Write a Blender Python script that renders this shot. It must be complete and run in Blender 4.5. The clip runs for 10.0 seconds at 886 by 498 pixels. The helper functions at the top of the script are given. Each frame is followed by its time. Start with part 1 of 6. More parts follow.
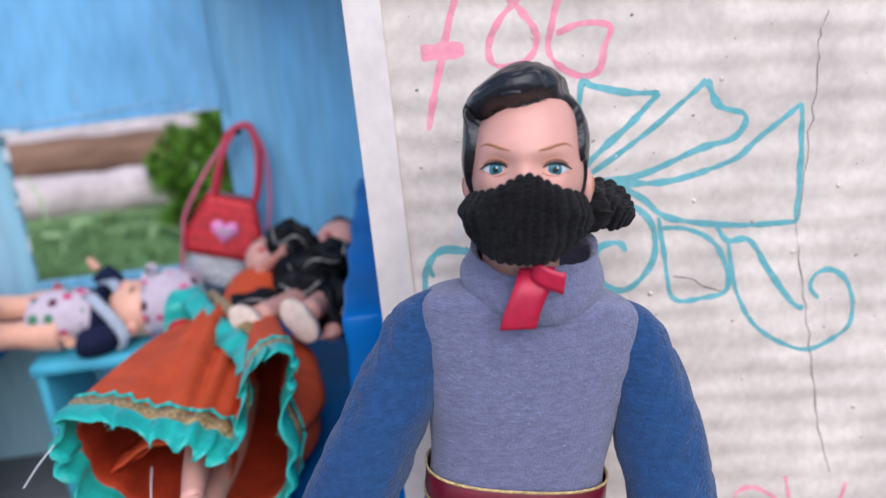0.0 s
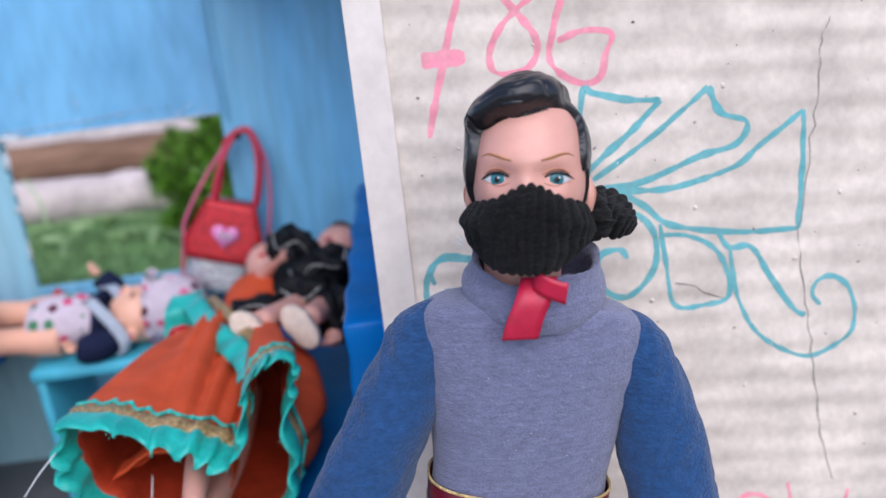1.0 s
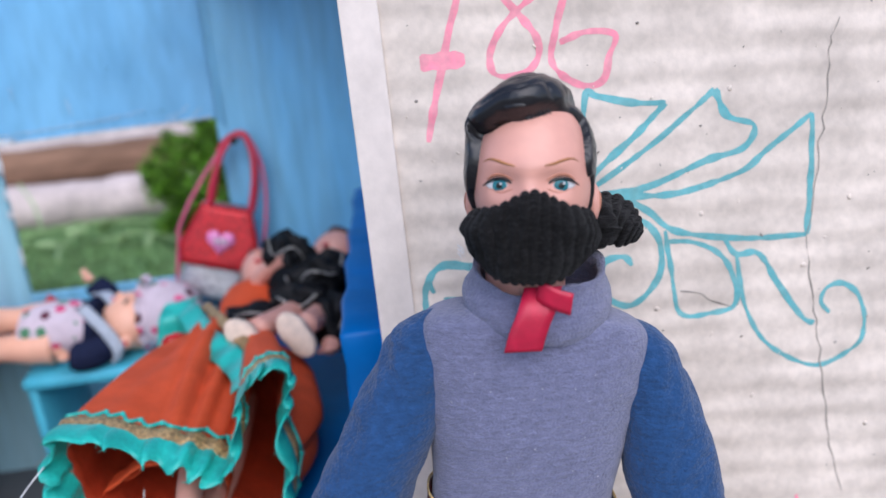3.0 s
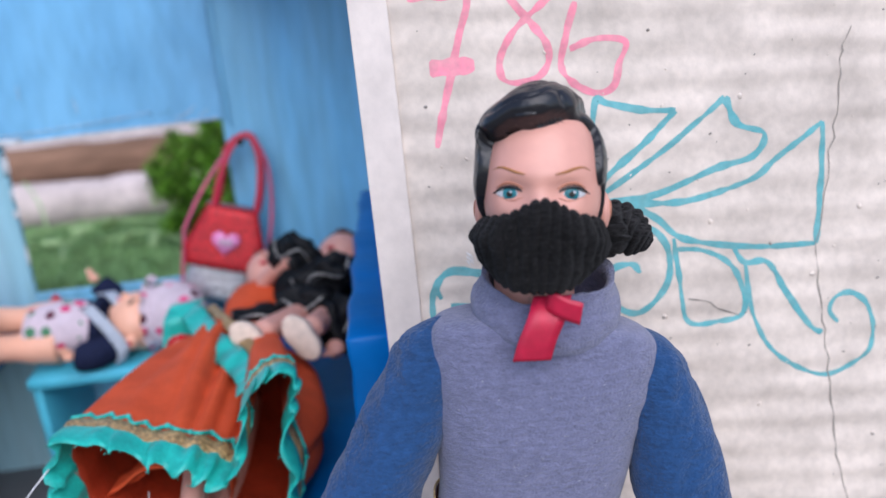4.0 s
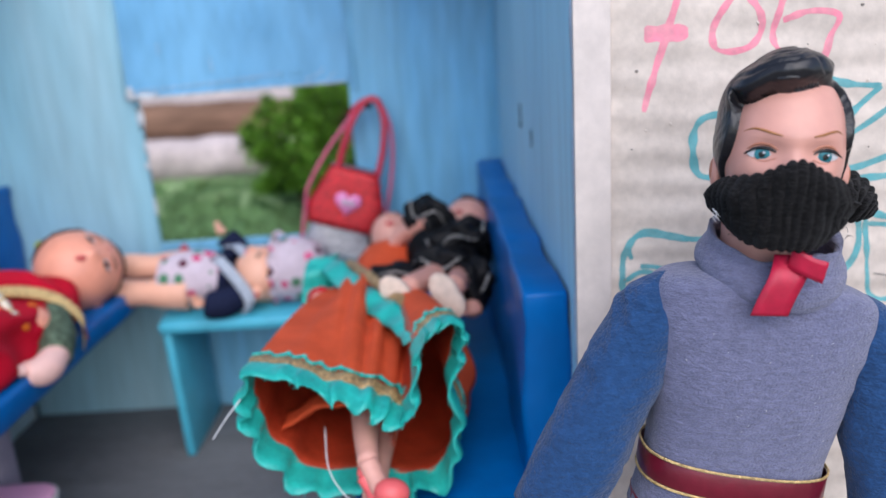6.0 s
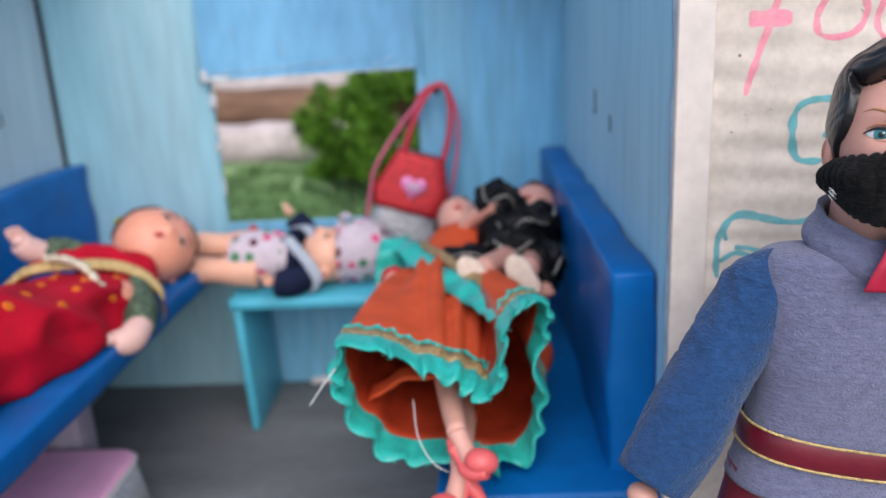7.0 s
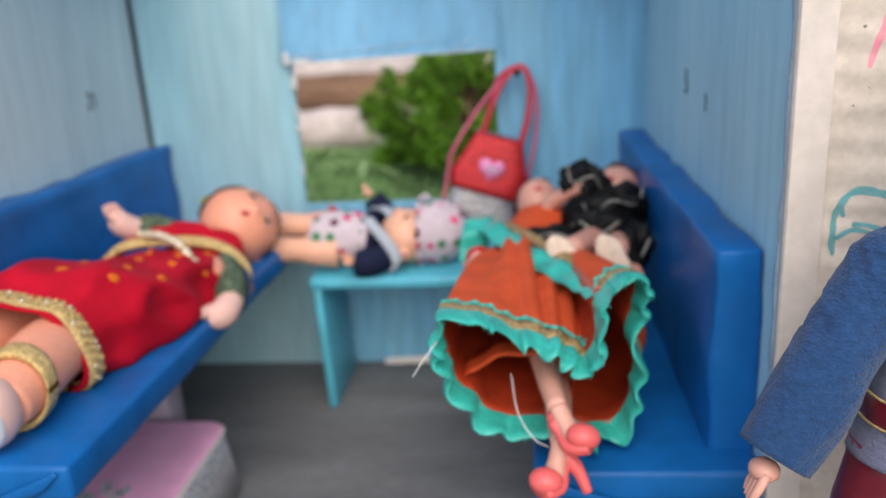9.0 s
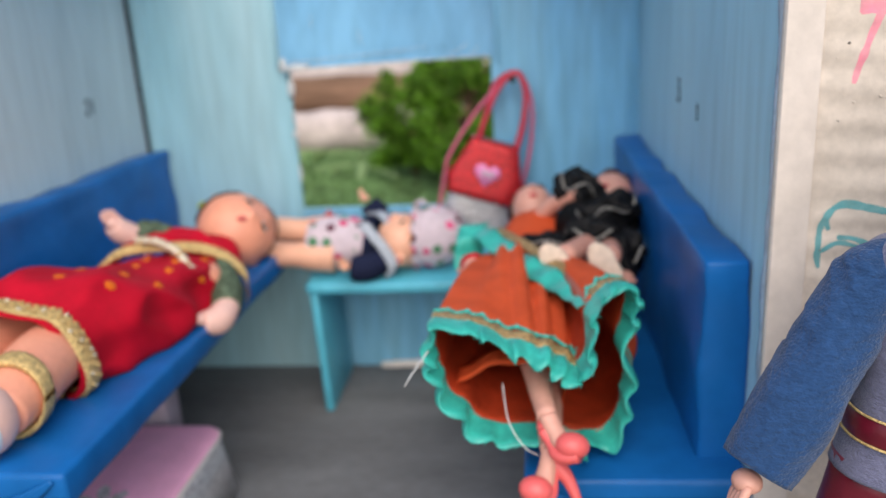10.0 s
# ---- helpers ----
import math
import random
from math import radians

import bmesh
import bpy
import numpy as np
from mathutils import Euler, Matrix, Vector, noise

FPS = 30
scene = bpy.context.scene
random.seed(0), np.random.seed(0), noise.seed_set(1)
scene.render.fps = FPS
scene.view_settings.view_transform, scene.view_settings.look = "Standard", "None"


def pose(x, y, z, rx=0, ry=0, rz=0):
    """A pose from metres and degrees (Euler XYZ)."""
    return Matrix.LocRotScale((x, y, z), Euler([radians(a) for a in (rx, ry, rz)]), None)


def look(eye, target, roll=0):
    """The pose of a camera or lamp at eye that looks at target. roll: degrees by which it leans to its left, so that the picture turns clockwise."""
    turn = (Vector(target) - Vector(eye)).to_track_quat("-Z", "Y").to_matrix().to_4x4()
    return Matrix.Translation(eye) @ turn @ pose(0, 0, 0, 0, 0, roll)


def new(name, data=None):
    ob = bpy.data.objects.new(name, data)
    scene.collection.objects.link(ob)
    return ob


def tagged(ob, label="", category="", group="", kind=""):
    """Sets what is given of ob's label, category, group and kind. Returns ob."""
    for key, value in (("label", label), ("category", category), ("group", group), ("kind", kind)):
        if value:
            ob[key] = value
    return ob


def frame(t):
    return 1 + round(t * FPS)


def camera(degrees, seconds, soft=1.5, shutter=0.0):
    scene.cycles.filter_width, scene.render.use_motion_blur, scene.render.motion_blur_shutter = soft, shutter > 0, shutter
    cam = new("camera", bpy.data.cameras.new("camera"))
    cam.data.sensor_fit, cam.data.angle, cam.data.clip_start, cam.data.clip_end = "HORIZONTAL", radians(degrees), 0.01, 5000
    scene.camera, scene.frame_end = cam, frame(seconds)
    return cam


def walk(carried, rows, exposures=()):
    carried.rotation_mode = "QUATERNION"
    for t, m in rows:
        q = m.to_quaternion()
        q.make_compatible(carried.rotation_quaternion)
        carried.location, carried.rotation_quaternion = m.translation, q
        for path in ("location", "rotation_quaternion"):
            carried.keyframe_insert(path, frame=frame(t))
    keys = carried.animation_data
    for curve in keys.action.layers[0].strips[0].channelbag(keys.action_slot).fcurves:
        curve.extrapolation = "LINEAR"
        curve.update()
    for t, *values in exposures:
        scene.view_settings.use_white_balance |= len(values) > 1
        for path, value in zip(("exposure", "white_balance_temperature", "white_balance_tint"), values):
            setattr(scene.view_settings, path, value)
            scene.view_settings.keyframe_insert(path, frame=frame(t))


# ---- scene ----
cam = camera(58.5, 10.0)
PATH = [
    (0, (0.0231, -0.0182, 0.2372), (0.0794, 0.9468, -0.0189), -6.04),
    (0.5, (0.0236, -0.0179, 0.2382), (0.0797, 0.9474, -0.0168), -6.08),
    (1, (0.0230, -0.0173, 0.2389), (0.0795, 0.9480, -0.0158), -6.19),
    (1.5, (0.0228, -0.0137, 0.2397), (0.0804, 0.9516, -0.0148), -6.31),
    (2, (0.0227, -0.0120, 0.2399), (0.0825, 0.9533, -0.0144), -6.32),
    (3.5, (0.0231, -0.0106, 0.2379), (0.0823, 0.9559, -0.0118), -6.11),
    (4, (0.0220, -0.0101, 0.2398), (0.0781, 0.9565, -0.0099), -5.80),
    (4.5, (0.0124, -0.0125, 0.2413), (0.0587, 0.9546, -0.0089), -5.34),
    (5, (-0.0031, -0.0160, 0.2417), (0.0284, 0.9511, -0.0108), -4.69),
    (5.5, (-0.0117, -0.0168, 0.2406), (0.0028, 0.9481, -0.0215), -4.13),
    (7, (-0.0406, -0.0270, 0.2379), (-0.0819, 0.9327, -0.0402), -2.96),
    (7.5, (-0.0484, -0.0316, 0.2373), (-0.1121, 0.9270, -0.0403), -2.97),
    (8, (-0.0554, -0.0318, 0.2363), (-0.1358, 0.9247, -0.0439), -3.06),
    (8.5, (-0.0579, -0.0316, 0.2354), (-0.1522, 0.9230, -0.0474), -3.07),
    (9, (-0.0582, -0.0307, 0.2345), (-0.1611, 0.9217, -0.0525), -3.32),
    (9.5, (-0.0563, -0.0296, 0.2348), (-0.1625, 0.9222, -0.0531), -3.33),
    (10, (-0.0547, -0.0321, 0.2390), (-0.1588, 0.9196, -0.0497), -3.29),
]
cam.data.dof.use_dof, cam.data.dof.focus_distance, cam.data.dof.aperture_fstop = True, 0.185, 11.0
walk(cam, [(t, look(eye, target, roll)) for t, eye, target, roll in PATH],
     [(0, 0.36, 6050, 15), (5, 0.36, 6050, 15), (7, 0.40, 6550, 12), (8, 0.45, 7050, 11), (10, 0.46, 7250, 11)])

# ---- light ----
SUN_ELEV, SUN_ROT = radians(44), radians(170)
world = bpy.data.worlds.new("world")
scene.world = world
world.use_nodes = True
wn = world.node_tree.nodes
sky = wn.new("ShaderNodeTexSky")
sky.sky_type, sky.sun_disc = "NISHITA", False
sky.sun_elevation, sky.sun_rotation = SUN_ELEV, SUN_ROT
world.node_tree.links.new(sky.outputs[0], wn["Background"].inputs[0])
wn["Background"].inputs[1].default_value = 0.15
sun_data = bpy.data.lights.new("sun", "SUN")
sun_data.energy, sun_data.angle, sun_data.color = 1.9, radians(70), (1.0, 0.95, 0.90)
sun = new("sun", sun_data)
sun.matrix_world = look((0.22, -1.2, 1.20), (0, 0, 0))

# ---- materials ----
def material(name, color, rough=0.6, metal=0.0, vary=0.12, scale=60.0, bump=0.2, bump_scale=400.0, second=None,
             stretch=(1, 1, 1), sheen=0.0, dist=0.0006, coat=0.0, island=0.0, ribs=0.0, spec=None):
    m = bpy.data.materials.new(name)
    m.use_nodes = True
    nt = m.node_tree
    N, L = nt.nodes, nt.links
    b = N["Principled BSDF"]
    b.inputs["Roughness"].default_value, b.inputs["Metallic"].default_value = rough, metal
    b.inputs["Specular IOR Level"].default_value = spec or (0.5 if rough < 0.5 else 0.2)
    b.inputs["Sheen Weight"].default_value = sheen
    b.inputs["Coat Weight"].default_value = coat
    tc, mp = N.new("ShaderNodeTexCoord"), N.new("ShaderNodeMapping")
    mp.inputs["Scale"].default_value = stretch
    L.new(tc.outputs["Object"], mp.inputs[0])
    big, fine = N.new("ShaderNodeTexNoise"), N.new("ShaderNodeTexNoise")
    big.inputs["Scale"].default_value, big.inputs["Detail"].default_value = scale, 5
    fine.inputs["Scale"].default_value, fine.inputs["Detail"].default_value = bump_scale, 4
    L.new(mp.outputs[0], big.inputs[0])
    L.new(mp.outputs[0], fine.inputs[0])
    ramp = N.new("ShaderNodeValToRGB")
    lo = second or tuple(c * (1 - 2 * vary) for c in color)
    hi = tuple(min(1, c * (1 + vary)) for c in color)
    ramp.color_ramp.elements[0].position, ramp.color_ramp.elements[1].position = 0.3, 0.7
    ramp.color_ramp.elements[0].color, ramp.color_ramp.elements[1].color = (*lo, 1), (*hi, 1)
    L.new(big.outputs[0], ramp.inputs[0])
    mix = N.new("ShaderNodeMix")
    mix.data_type, mix.blend_type = "RGBA", "MULTIPLY"
    mix.inputs[0].default_value = min(1, vary * 3)
    grain = N.new("ShaderNodeValToRGB")
    grain.color_ramp.elements[0].position, grain.color_ramp.elements[1].position = 0.3, 0.65
    grain.color_ramp.elements[0].color = (0.55, 0.55, 0.55, 1)
    L.new(fine.outputs[0], grain.inputs[0])
    L.new(ramp.outputs[0], mix.inputs[6])
    L.new(grain.outputs[0], mix.inputs[7])
    out = mix.outputs[2]
    if island:
        geo, hsv, rng = N.new("ShaderNodeNewGeometry"), N.new("ShaderNodeHueSaturation"), N.new("ShaderNodeMapRange")
        rng.inputs[3].default_value, rng.inputs[4].default_value = 1 - island, 1 + island
        L.new(geo.outputs["Random Per Island"], rng.inputs[0])
        L.new(rng.outputs[0], hsv.inputs["Value"])
        L.new(out, hsv.inputs["Color"])
        out = hsv.outputs[0]
    L.new(out, b.inputs["Base Color"])
    bp = N.new("ShaderNodeBump")
    bp.inputs["Strength"].default_value, bp.inputs["Distance"].default_value = bump, dist
    L.new(fine.outputs[0], bp.inputs["Height"])
    if ribs:
        wv, b2 = N.new("ShaderNodeTexWave"), N.new("ShaderNodeBump")
        wv.bands_direction = "Z"
        wv.inputs["Scale"].default_value = 2 * math.pi / (20 * ribs)
        wv.inputs["Distortion"].default_value, wv.inputs["Detail"].default_value, wv.inputs["Detail Scale"].default_value = 5.0, 3, 4.0
        L.new(tc.outputs["Object"], wv.inputs[0])
        b2.inputs["Strength"].default_value, b2.inputs["Distance"].default_value = 0.24, 0.0005
        L.new(wv.outputs[1], b2.inputs["Height"])
        L.new(b2.outputs[0], bp.inputs["Normal"])
    L.new(bp.outputs[0], b.inputs["Normal"])
    return m


M_WALL = material("blue_painted_card", (0.135, 0.43, 0.68), 0.45, vary=0.18, scale=22, bump=0.25, bump_scale=160, stretch=(1, 1, 0.12), second=(0.24, 0.52, 0.67))
# thin blue wash of the side wall, its paleness partly glare put into the colour
M_WALL_PALE = material("pale_blue_wash_and_glare", (0.50, 0.62, 0.65), 0.5, vary=0.10, scale=14, bump=0.25, bump_scale=160, stretch=(1, 1, 0.12), second=(0.42, 0.56, 0.61))
M_WALL_AQUA = material("aqua_wash", (0.265, 0.54, 0.64), 0.5, vary=0.12, scale=16, bump=0.25, bump_scale=160, stretch=(1, 1, 0.12), second=(0.37, 0.57, 0.63))
M_WALL_MID = material("light_blue_wash", (0.41, 0.67, 0.77), 0.5, vary=0.10, scale=14, bump=0.25, bump_scale=160, stretch=(1, 1, 0.12), second=(0.32, 0.60, 0.74))
M_FLAP = material("sky_blue_card", (0.16, 0.42, 0.64), 0.45, vary=0.12, scale=20, bump=0.2, bump_scale=160, stretch=(1, 1, 0.3), second=(0.12, 0.36, 0.59))
M_HAND_PINK = material("pale_pink_vinyl", (0.84, 0.52, 0.45), 0.45, vary=0.04, scale=60, bump=0.03)
M_EYE_WHITE = material("eye_white_paint", (0.60, 0.60, 0.62), 0.35, vary=0.02)
M_TABLE = material("turquoise_paper", (0.08, 0.48, 0.64), 0.35, vary=0.08, scale=40, bump=0.15)
M_BENCH = material("blue_wrapping", (0.0, 0.13, 0.42), 0.38, vary=0.10, scale=30, bump=0.3, bump_scale=70, dist=0.001, spec=0.22)
M_FLOOR = material("grey_floor_card", (0.185, 0.193, 0.202), 0.75, vary=0.15, scale=30, bump=0.2, stretch=(0.3, 1, 1))
M_BOARD = material("cream_card", (0.74, 0.645, 0.56), 0.75, vary=0.10, scale=45, bump=0.3, bump_scale=350)
M_PINK = material("pink_marker", (0.88, 0.27, 0.36), 0.75, vary=0.14, scale=260, bump=0.1, second=(0.80, 0.36, 0.40))
M_TEAL = material("teal_marker", (0.12, 0.39, 0.42), 0.75, vary=0.16, scale=260, bump=0.1, second=(0.20, 0.45, 0.46))
M_ORANGE_INK = material("orange_marker", (0.85, 0.32, 0.06), 0.7, vary=0.12, scale=300, bump=0.1)
M_GROUND = material("pale_ground", (0.26, 0.24, 0.215), 0.85, vary=0.2, scale=8, bump=0.4, bump_scale=60)
M_SKIN = material("doll_vinyl", (0.70, 0.35, 0.275), 0.42, vary=0.04, scale=60, bump=0.03)
M_SKIN_TAN = material("tan_vinyl", (0.88, 0.36, 0.235), 0.4, vary=0.05, scale=60, bump=0.03)
M_HAIR = material("moulded_black_hair", (0.013, 0.013, 0.016), 0.30, vary=0.1, scale=100, bump=0.3, bump_scale=300, stretch=(1, 4, 1))
M_KNIT = material("black_knit", (0.013, 0.012, 0.0125), 1.0, second=(0.003, 0.0027, 0.003), vary=0.2, scale=700, bump=1.0, bump_scale=1500, stretch=(0.35, 0.35, 2.2), sheen=0.07, dist=0.0009)
M_FLEECE = material("grey_violet_fleece", (0.184, 0.192, 0.308), 0.95, vary=0.115, scale=600, bump=1.0, bump_scale=2000, stretch=(0.75, 0.75, 1.5), sheen=0.3, dist=0.0006, ribs=0.0013)
M_SLEEVE = material("blue_fleece", (0.019, 0.069, 0.188), 0.95, vary=0.12, scale=600, bump=1.0, bump_scale=1500, stretch=(0.8, 0.8, 1.3), sheen=0.2, dist=0.0006, ribs=0.0014)
M_RED = material("red_ribbon", (0.55, 0.01, 0.05), 0.45, vary=0.1, scale=100, bump=0.1)
M_ORANGE = material("rust_orange_cloth", (0.68, 0.092, 0.028), 0.75, vary=0.1, scale=60, bump=0.25, bump_scale=1200)
# skirt orange darkened to carry the shade inside the skirt, with a satin gloss
M_LINING = material("shaded_satin_lining", (0.46, 0.05, 0.018), 0.38, vary=0.15, scale=80, bump=0.3, bump_scale=500)
M_GREEN = material("teal_satin", (0.025, 0.5, 0.42), 0.4, vary=0.15, scale=120, bump=0.2, bump_scale=900)
M_GOLD = material("gold_braid", (0.86, 0.58, 0.24), 0.4, metal=0.2, vary=0.22, scale=600, bump=1.0, bump_scale=900, dist=0.001)
M_BRAID = material("woven_gold_trim", (0.60, 0.38, 0.16), 0.45, metal=0.2, vary=0.35, scale=700, bump=1.0, bump_scale=900, dist=0.001)
M_SARI = material("crimson_cloth", (0.55, 0.003, 0.022), 0.8, vary=0.12, scale=60, bump=0.25, bump_scale=1200)

M_CRACK = material("dark_crack", (0.30, 0.27, 0.24), 0.9)
M_STRIP = material("pale_paper", (0.88, 0.82, 0.79), 0.8, vary=0.05, scale=60, bump=0.2)
M_EDGE = material("off_white_paper", (0.76, 0.675, 0.615), 0.8, vary=0.06, scale=70, bump=0.2, bump_scale=300)
M_WORN = material("worn_pale_blue_paper", (0.62, 0.72, 0.80), 0.8, vary=0.12, scale=120, bump=0.2)
M_DARK = material("dark_ink_and_gap_shade", (0.02, 0.03, 0.04), 0.7)
M_NAIL = material("black_nail", (0.02, 0.02, 0.022), 0.25, metal=0.7)
M_LILAC = material("lilac_card", (0.42, 0.36, 0.44), 0.7, vary=0.08)
M_WHITE = material("white_paint", (0.8, 0.8, 0.8), 0.4, vary=0.02)
M_BABY = material("peach_vinyl", (0.84, 0.45, 0.31), 0.42, vary=0.04, scale=60, bump=0.03)
M_IRIS = material("blue_eye_paint", (0.03, 0.20, 0.24), 0.25, vary=0.2, scale=900)
M_BLACK = material("black_paint", (0.008, 0.008, 0.008), 0.3)
M_BROW = material("brown_brow_paint", (0.42, 0.19, 0.07), 0.5)
M_LIP = material("red_lip_paint", (0.6, 0.05, 0.06), 0.4)
# brown eye-shadow that also carries the shade of eye sockets and ear hollows
M_LID = material("lid_paint_and_shade", (0.50, 0.20, 0.12), 0.45, vary=0.05)
M_BELT = material("maroon_belt", (0.16, 0.008, 0.022), 0.35, vary=0.1, scale=100)
M_ZIP = material("pink_zip_tape", (0.62, 0.10, 0.16), 0.7, vary=0.15, scale=400, bump=0.5, bump_scale=1200)
M_SANDAL = material("coral_plastic", (0.80, 0.13, 0.13), 0.35, vary=0.04)
M_CREAM = material("cream_rubber", (0.78, 0.62, 0.50), 0.6, vary=0.06, scale=200)
M_BROWN_HAIR = material("brown_doll_hair", (0.10, 0.035, 0.02), 0.5, vary=0.25, scale=300, bump=0.6, bump_scale=700)
M_DENIM = material("navy_denim", (0.012, 0.018, 0.055), 0.85, vary=0.25, scale=700, bump=0.5, bump_scale=1200)
M_GREY_STRAP = material("pale_grey_strap", (0.42, 0.47, 0.54), 0.85, vary=0.08, scale=500, bump=0.3)
M_OLIVE = material("olive_sleeve", (0.12, 0.17, 0.11), 0.8, vary=0.3, scale=300, bump=0.4)
M_BEAD = material("pearl_bead", (0.75, 0.66, 0.50), 0.25, metal=0.3, vary=0.1)
M_CHIP = material("bare_card", (0.62, 0.66, 0.68), 0.85, vary=0.15, scale=200)
M_LACE = material("silver_edge", (0.45, 0.43, 0.40), 0.4, metal=0.5, vary=0.3, scale=700, bump=0.6)
M_BLACK_CLOTH = material("black_satin", (0.006, 0.006, 0.007), 0.55, vary=0.2, scale=200, bump=0.2, bump_scale=900)
M_PINK_BOX = material("pink_tin", (0.96, 0.47, 0.69), 0.35, vary=0.05, scale=60, bump=0.05)
M_PINK_STRAP = material("pink_strap", (0.72, 0.13, 0.24), 0.4, vary=0.06)
M_RED_STRAP = material("red_strap", (0.55, 0.025, 0.06), 0.35, vary=0.06)
M_BADGE = material("pink_badge", (0.92, 0.3, 0.6), 0.25, vary=0.15, scale=200)


def glitter(name, color, second, metal=0.5):
    m = material(name, color, 0.3, metal, vary=0.1)
    N, L = m.node_tree.nodes, m.node_tree.links
    b = N["Principled BSDF"]
    tc, vo, rp = N.new("ShaderNodeTexCoord"), N.new("ShaderNodeTexVoronoi"), N.new("ShaderNodeValToRGB")
    vo.inputs["Scale"].default_value = 1500
    rp.color_ramp.elements[0].color, rp.color_ramp.elements[1].color = (*second, 1), (*color, 1)
    rp.color_ramp.elements[0].position, rp.color_ramp.elements[1].position = 0.25, 0.8
    sep, bp = N.new("ShaderNodeSeparateColor"), N.new("ShaderNodeBump")
    L.new(tc.outputs["Object"], vo.inputs["Vector"])
    L.new(vo.outputs["Color"], sep.inputs[0])
    L.new(sep.outputs[0], rp.inputs[0])
    L.new(rp.outputs[0], b.inputs["Base Color"])
    bp.inputs["Strength"].default_value, bp.inputs["Distance"].default_value = 0.9, 0.001
    L.new(sep.outputs[1], bp.inputs["Height"])
    L.new(bp.outputs[0], b.inputs["Normal"])
    return m


M_SPOT = material("orange_spot_print", (0.80, 0.17, 0.012), 0.6, vary=0.1, scale=300)
M_LIME = material("lime_earring_beads", (0.35, 0.42, 0.03), 0.3, vary=0.1)
M_SOIL = material("turf_backing", (0.20, 0.30, 0.10), 0.95, vary=0.3, scale=40, bump=0.5, bump_scale=200)
M_GRASS = material("turf_blades", (0.25, 0.43, 0.17), 0.6, vary=0.2, scale=20, bump=0.05, island=0.45)
M_LEAF = material("bush_leaves", (0.15, 0.33, 0.03), 0.5, vary=0.2, scale=40, bump=0.05, island=0.6)
M_STEM = material("vine_green", (0.42, 0.58, 0.26), 0.5, vary=0.15, scale=100)
M_KERB = material("whitewashed_stone", (0.70, 0.585, 0.545), 0.9, vary=0.14, scale=30, bump=0.7, bump_scale=150, dist=0.002)
M_LOG = material("weathered_bark", (0.30, 0.17, 0.11), 0.9, vary=0.25, scale=25, bump=0.8, bump_scale=120, stretch=(0.2, 1, 1), dist=0.003)
M_TAN = material("sand_plaster", (0.70, 0.60, 0.57), 0.9, vary=0.12, scale=10, bump=0.4, bump_scale=80)
M_GLIT_RED = glitter("red_glitter", (0.75, 0.02, 0.03), (0.22, 0.004, 0.008), 0.35)
M_GLIT_SILVER = glitter("silver_glitter", (0.85, 0.84, 0.86), (0.30, 0.29, 0.32), 0.5)


def dotted(name, base, dots, scale, size=0.32, rough=0.85):
    """Cloth with printed round spots."""
    m = material(name, base, rough, vary=0.05, scale=200, bump=0.3, bump_scale=1200)
    N, L = m.node_tree.nodes, m.node_tree.links
    b = N["Principled BSDF"]
    tc, vo, lt, mx, rp, sep = (N.new("ShaderNode" + k) for k in ("TexCoord", "TexVoronoi", "Math", "Mix", "ValToRGB", "SeparateColor"))
    vo.inputs["Scale"].default_value, vo.inputs["Randomness"].default_value = scale, 0.55
    lt.operation = "LESS_THAN"
    lt.inputs[1].default_value = size
    rp.color_ramp.interpolation = "CONSTANT"
    while len(rp.color_ramp.elements) < len(dots):
        rp.color_ramp.elements.new(0.5)
    for i, c in enumerate(dots):
        rp.color_ramp.elements[i].position, rp.color_ramp.elements[i].color = i / len(dots), (*c, 1)
    mx.data_type = "RGBA"
    L.new(tc.outputs["Object"], vo.inputs["Vector"])
    L.new(vo.outputs["Distance"], lt.inputs[0])
    L.new(vo.outputs["Color"], sep.inputs[0])
    L.new(sep.outputs[0], rp.inputs[0])
    L.new(lt.outputs[0], mx.inputs[0])
    L.new(b.inputs["Base Color"].links[0].from_socket, mx.inputs[6])
    L.new(rp.outputs[0], mx.inputs[7])
    L.new(mx.outputs[2], b.inputs["Base Color"])
    return m


M_POLKA = dotted("polka_cotton", (0.62, 0.52, 0.58), ((0.62, 0.03, 0.14), (0.72, 0.12, 0.26), (0.08, 0.22, 0.12), (0.62, 0.04, 0.16), (0.10, 0.02, 0.04)), 120, 0.36)


# ---- mesh helpers ----
def part(name, bm, mats, parent=None, label="", smooth=True):
    me = bpy.data.meshes.new(name)
    bmesh.ops.recalc_face_normals(bm, faces=bm.faces)
    bm.to_mesh(me)
    bm.free()
    for m in (mats if isinstance(mats, (list, tuple)) else [mats]):
        me.materials.append(m)
    if smooth:
        me.shade_smooth()
    ob = new(name, me)
    if parent:
        ob.parent = parent
    if label:
        ob["label"] = label
    return ob


def box(bm, x0, x1, y0, y1, z0, z1, bevel=0.0008, seg=2, mat=0):
    vs = bmesh.ops.create_cube(bm, size=1.0, matrix=Matrix.Translation(((x0 + x1) / 2, (y0 + y1) / 2, (z0 + z1) / 2)) @ Matrix.Diagonal((x1 - x0, y1 - y0, z1 - z0, 1)))["verts"]
    faces = {f for v in vs for f in v.link_faces}
    for f in faces:
        f.material_index = mat
    if bevel:
        edges = list({e for v in vs for e in v.link_edges})
        r = bmesh.ops.bevel(bm, geom=edges, offset=bevel, segments=seg, affect="EDGES", profile=0.5)
        for f in r["faces"]:
            f.material_index = mat
    return bm


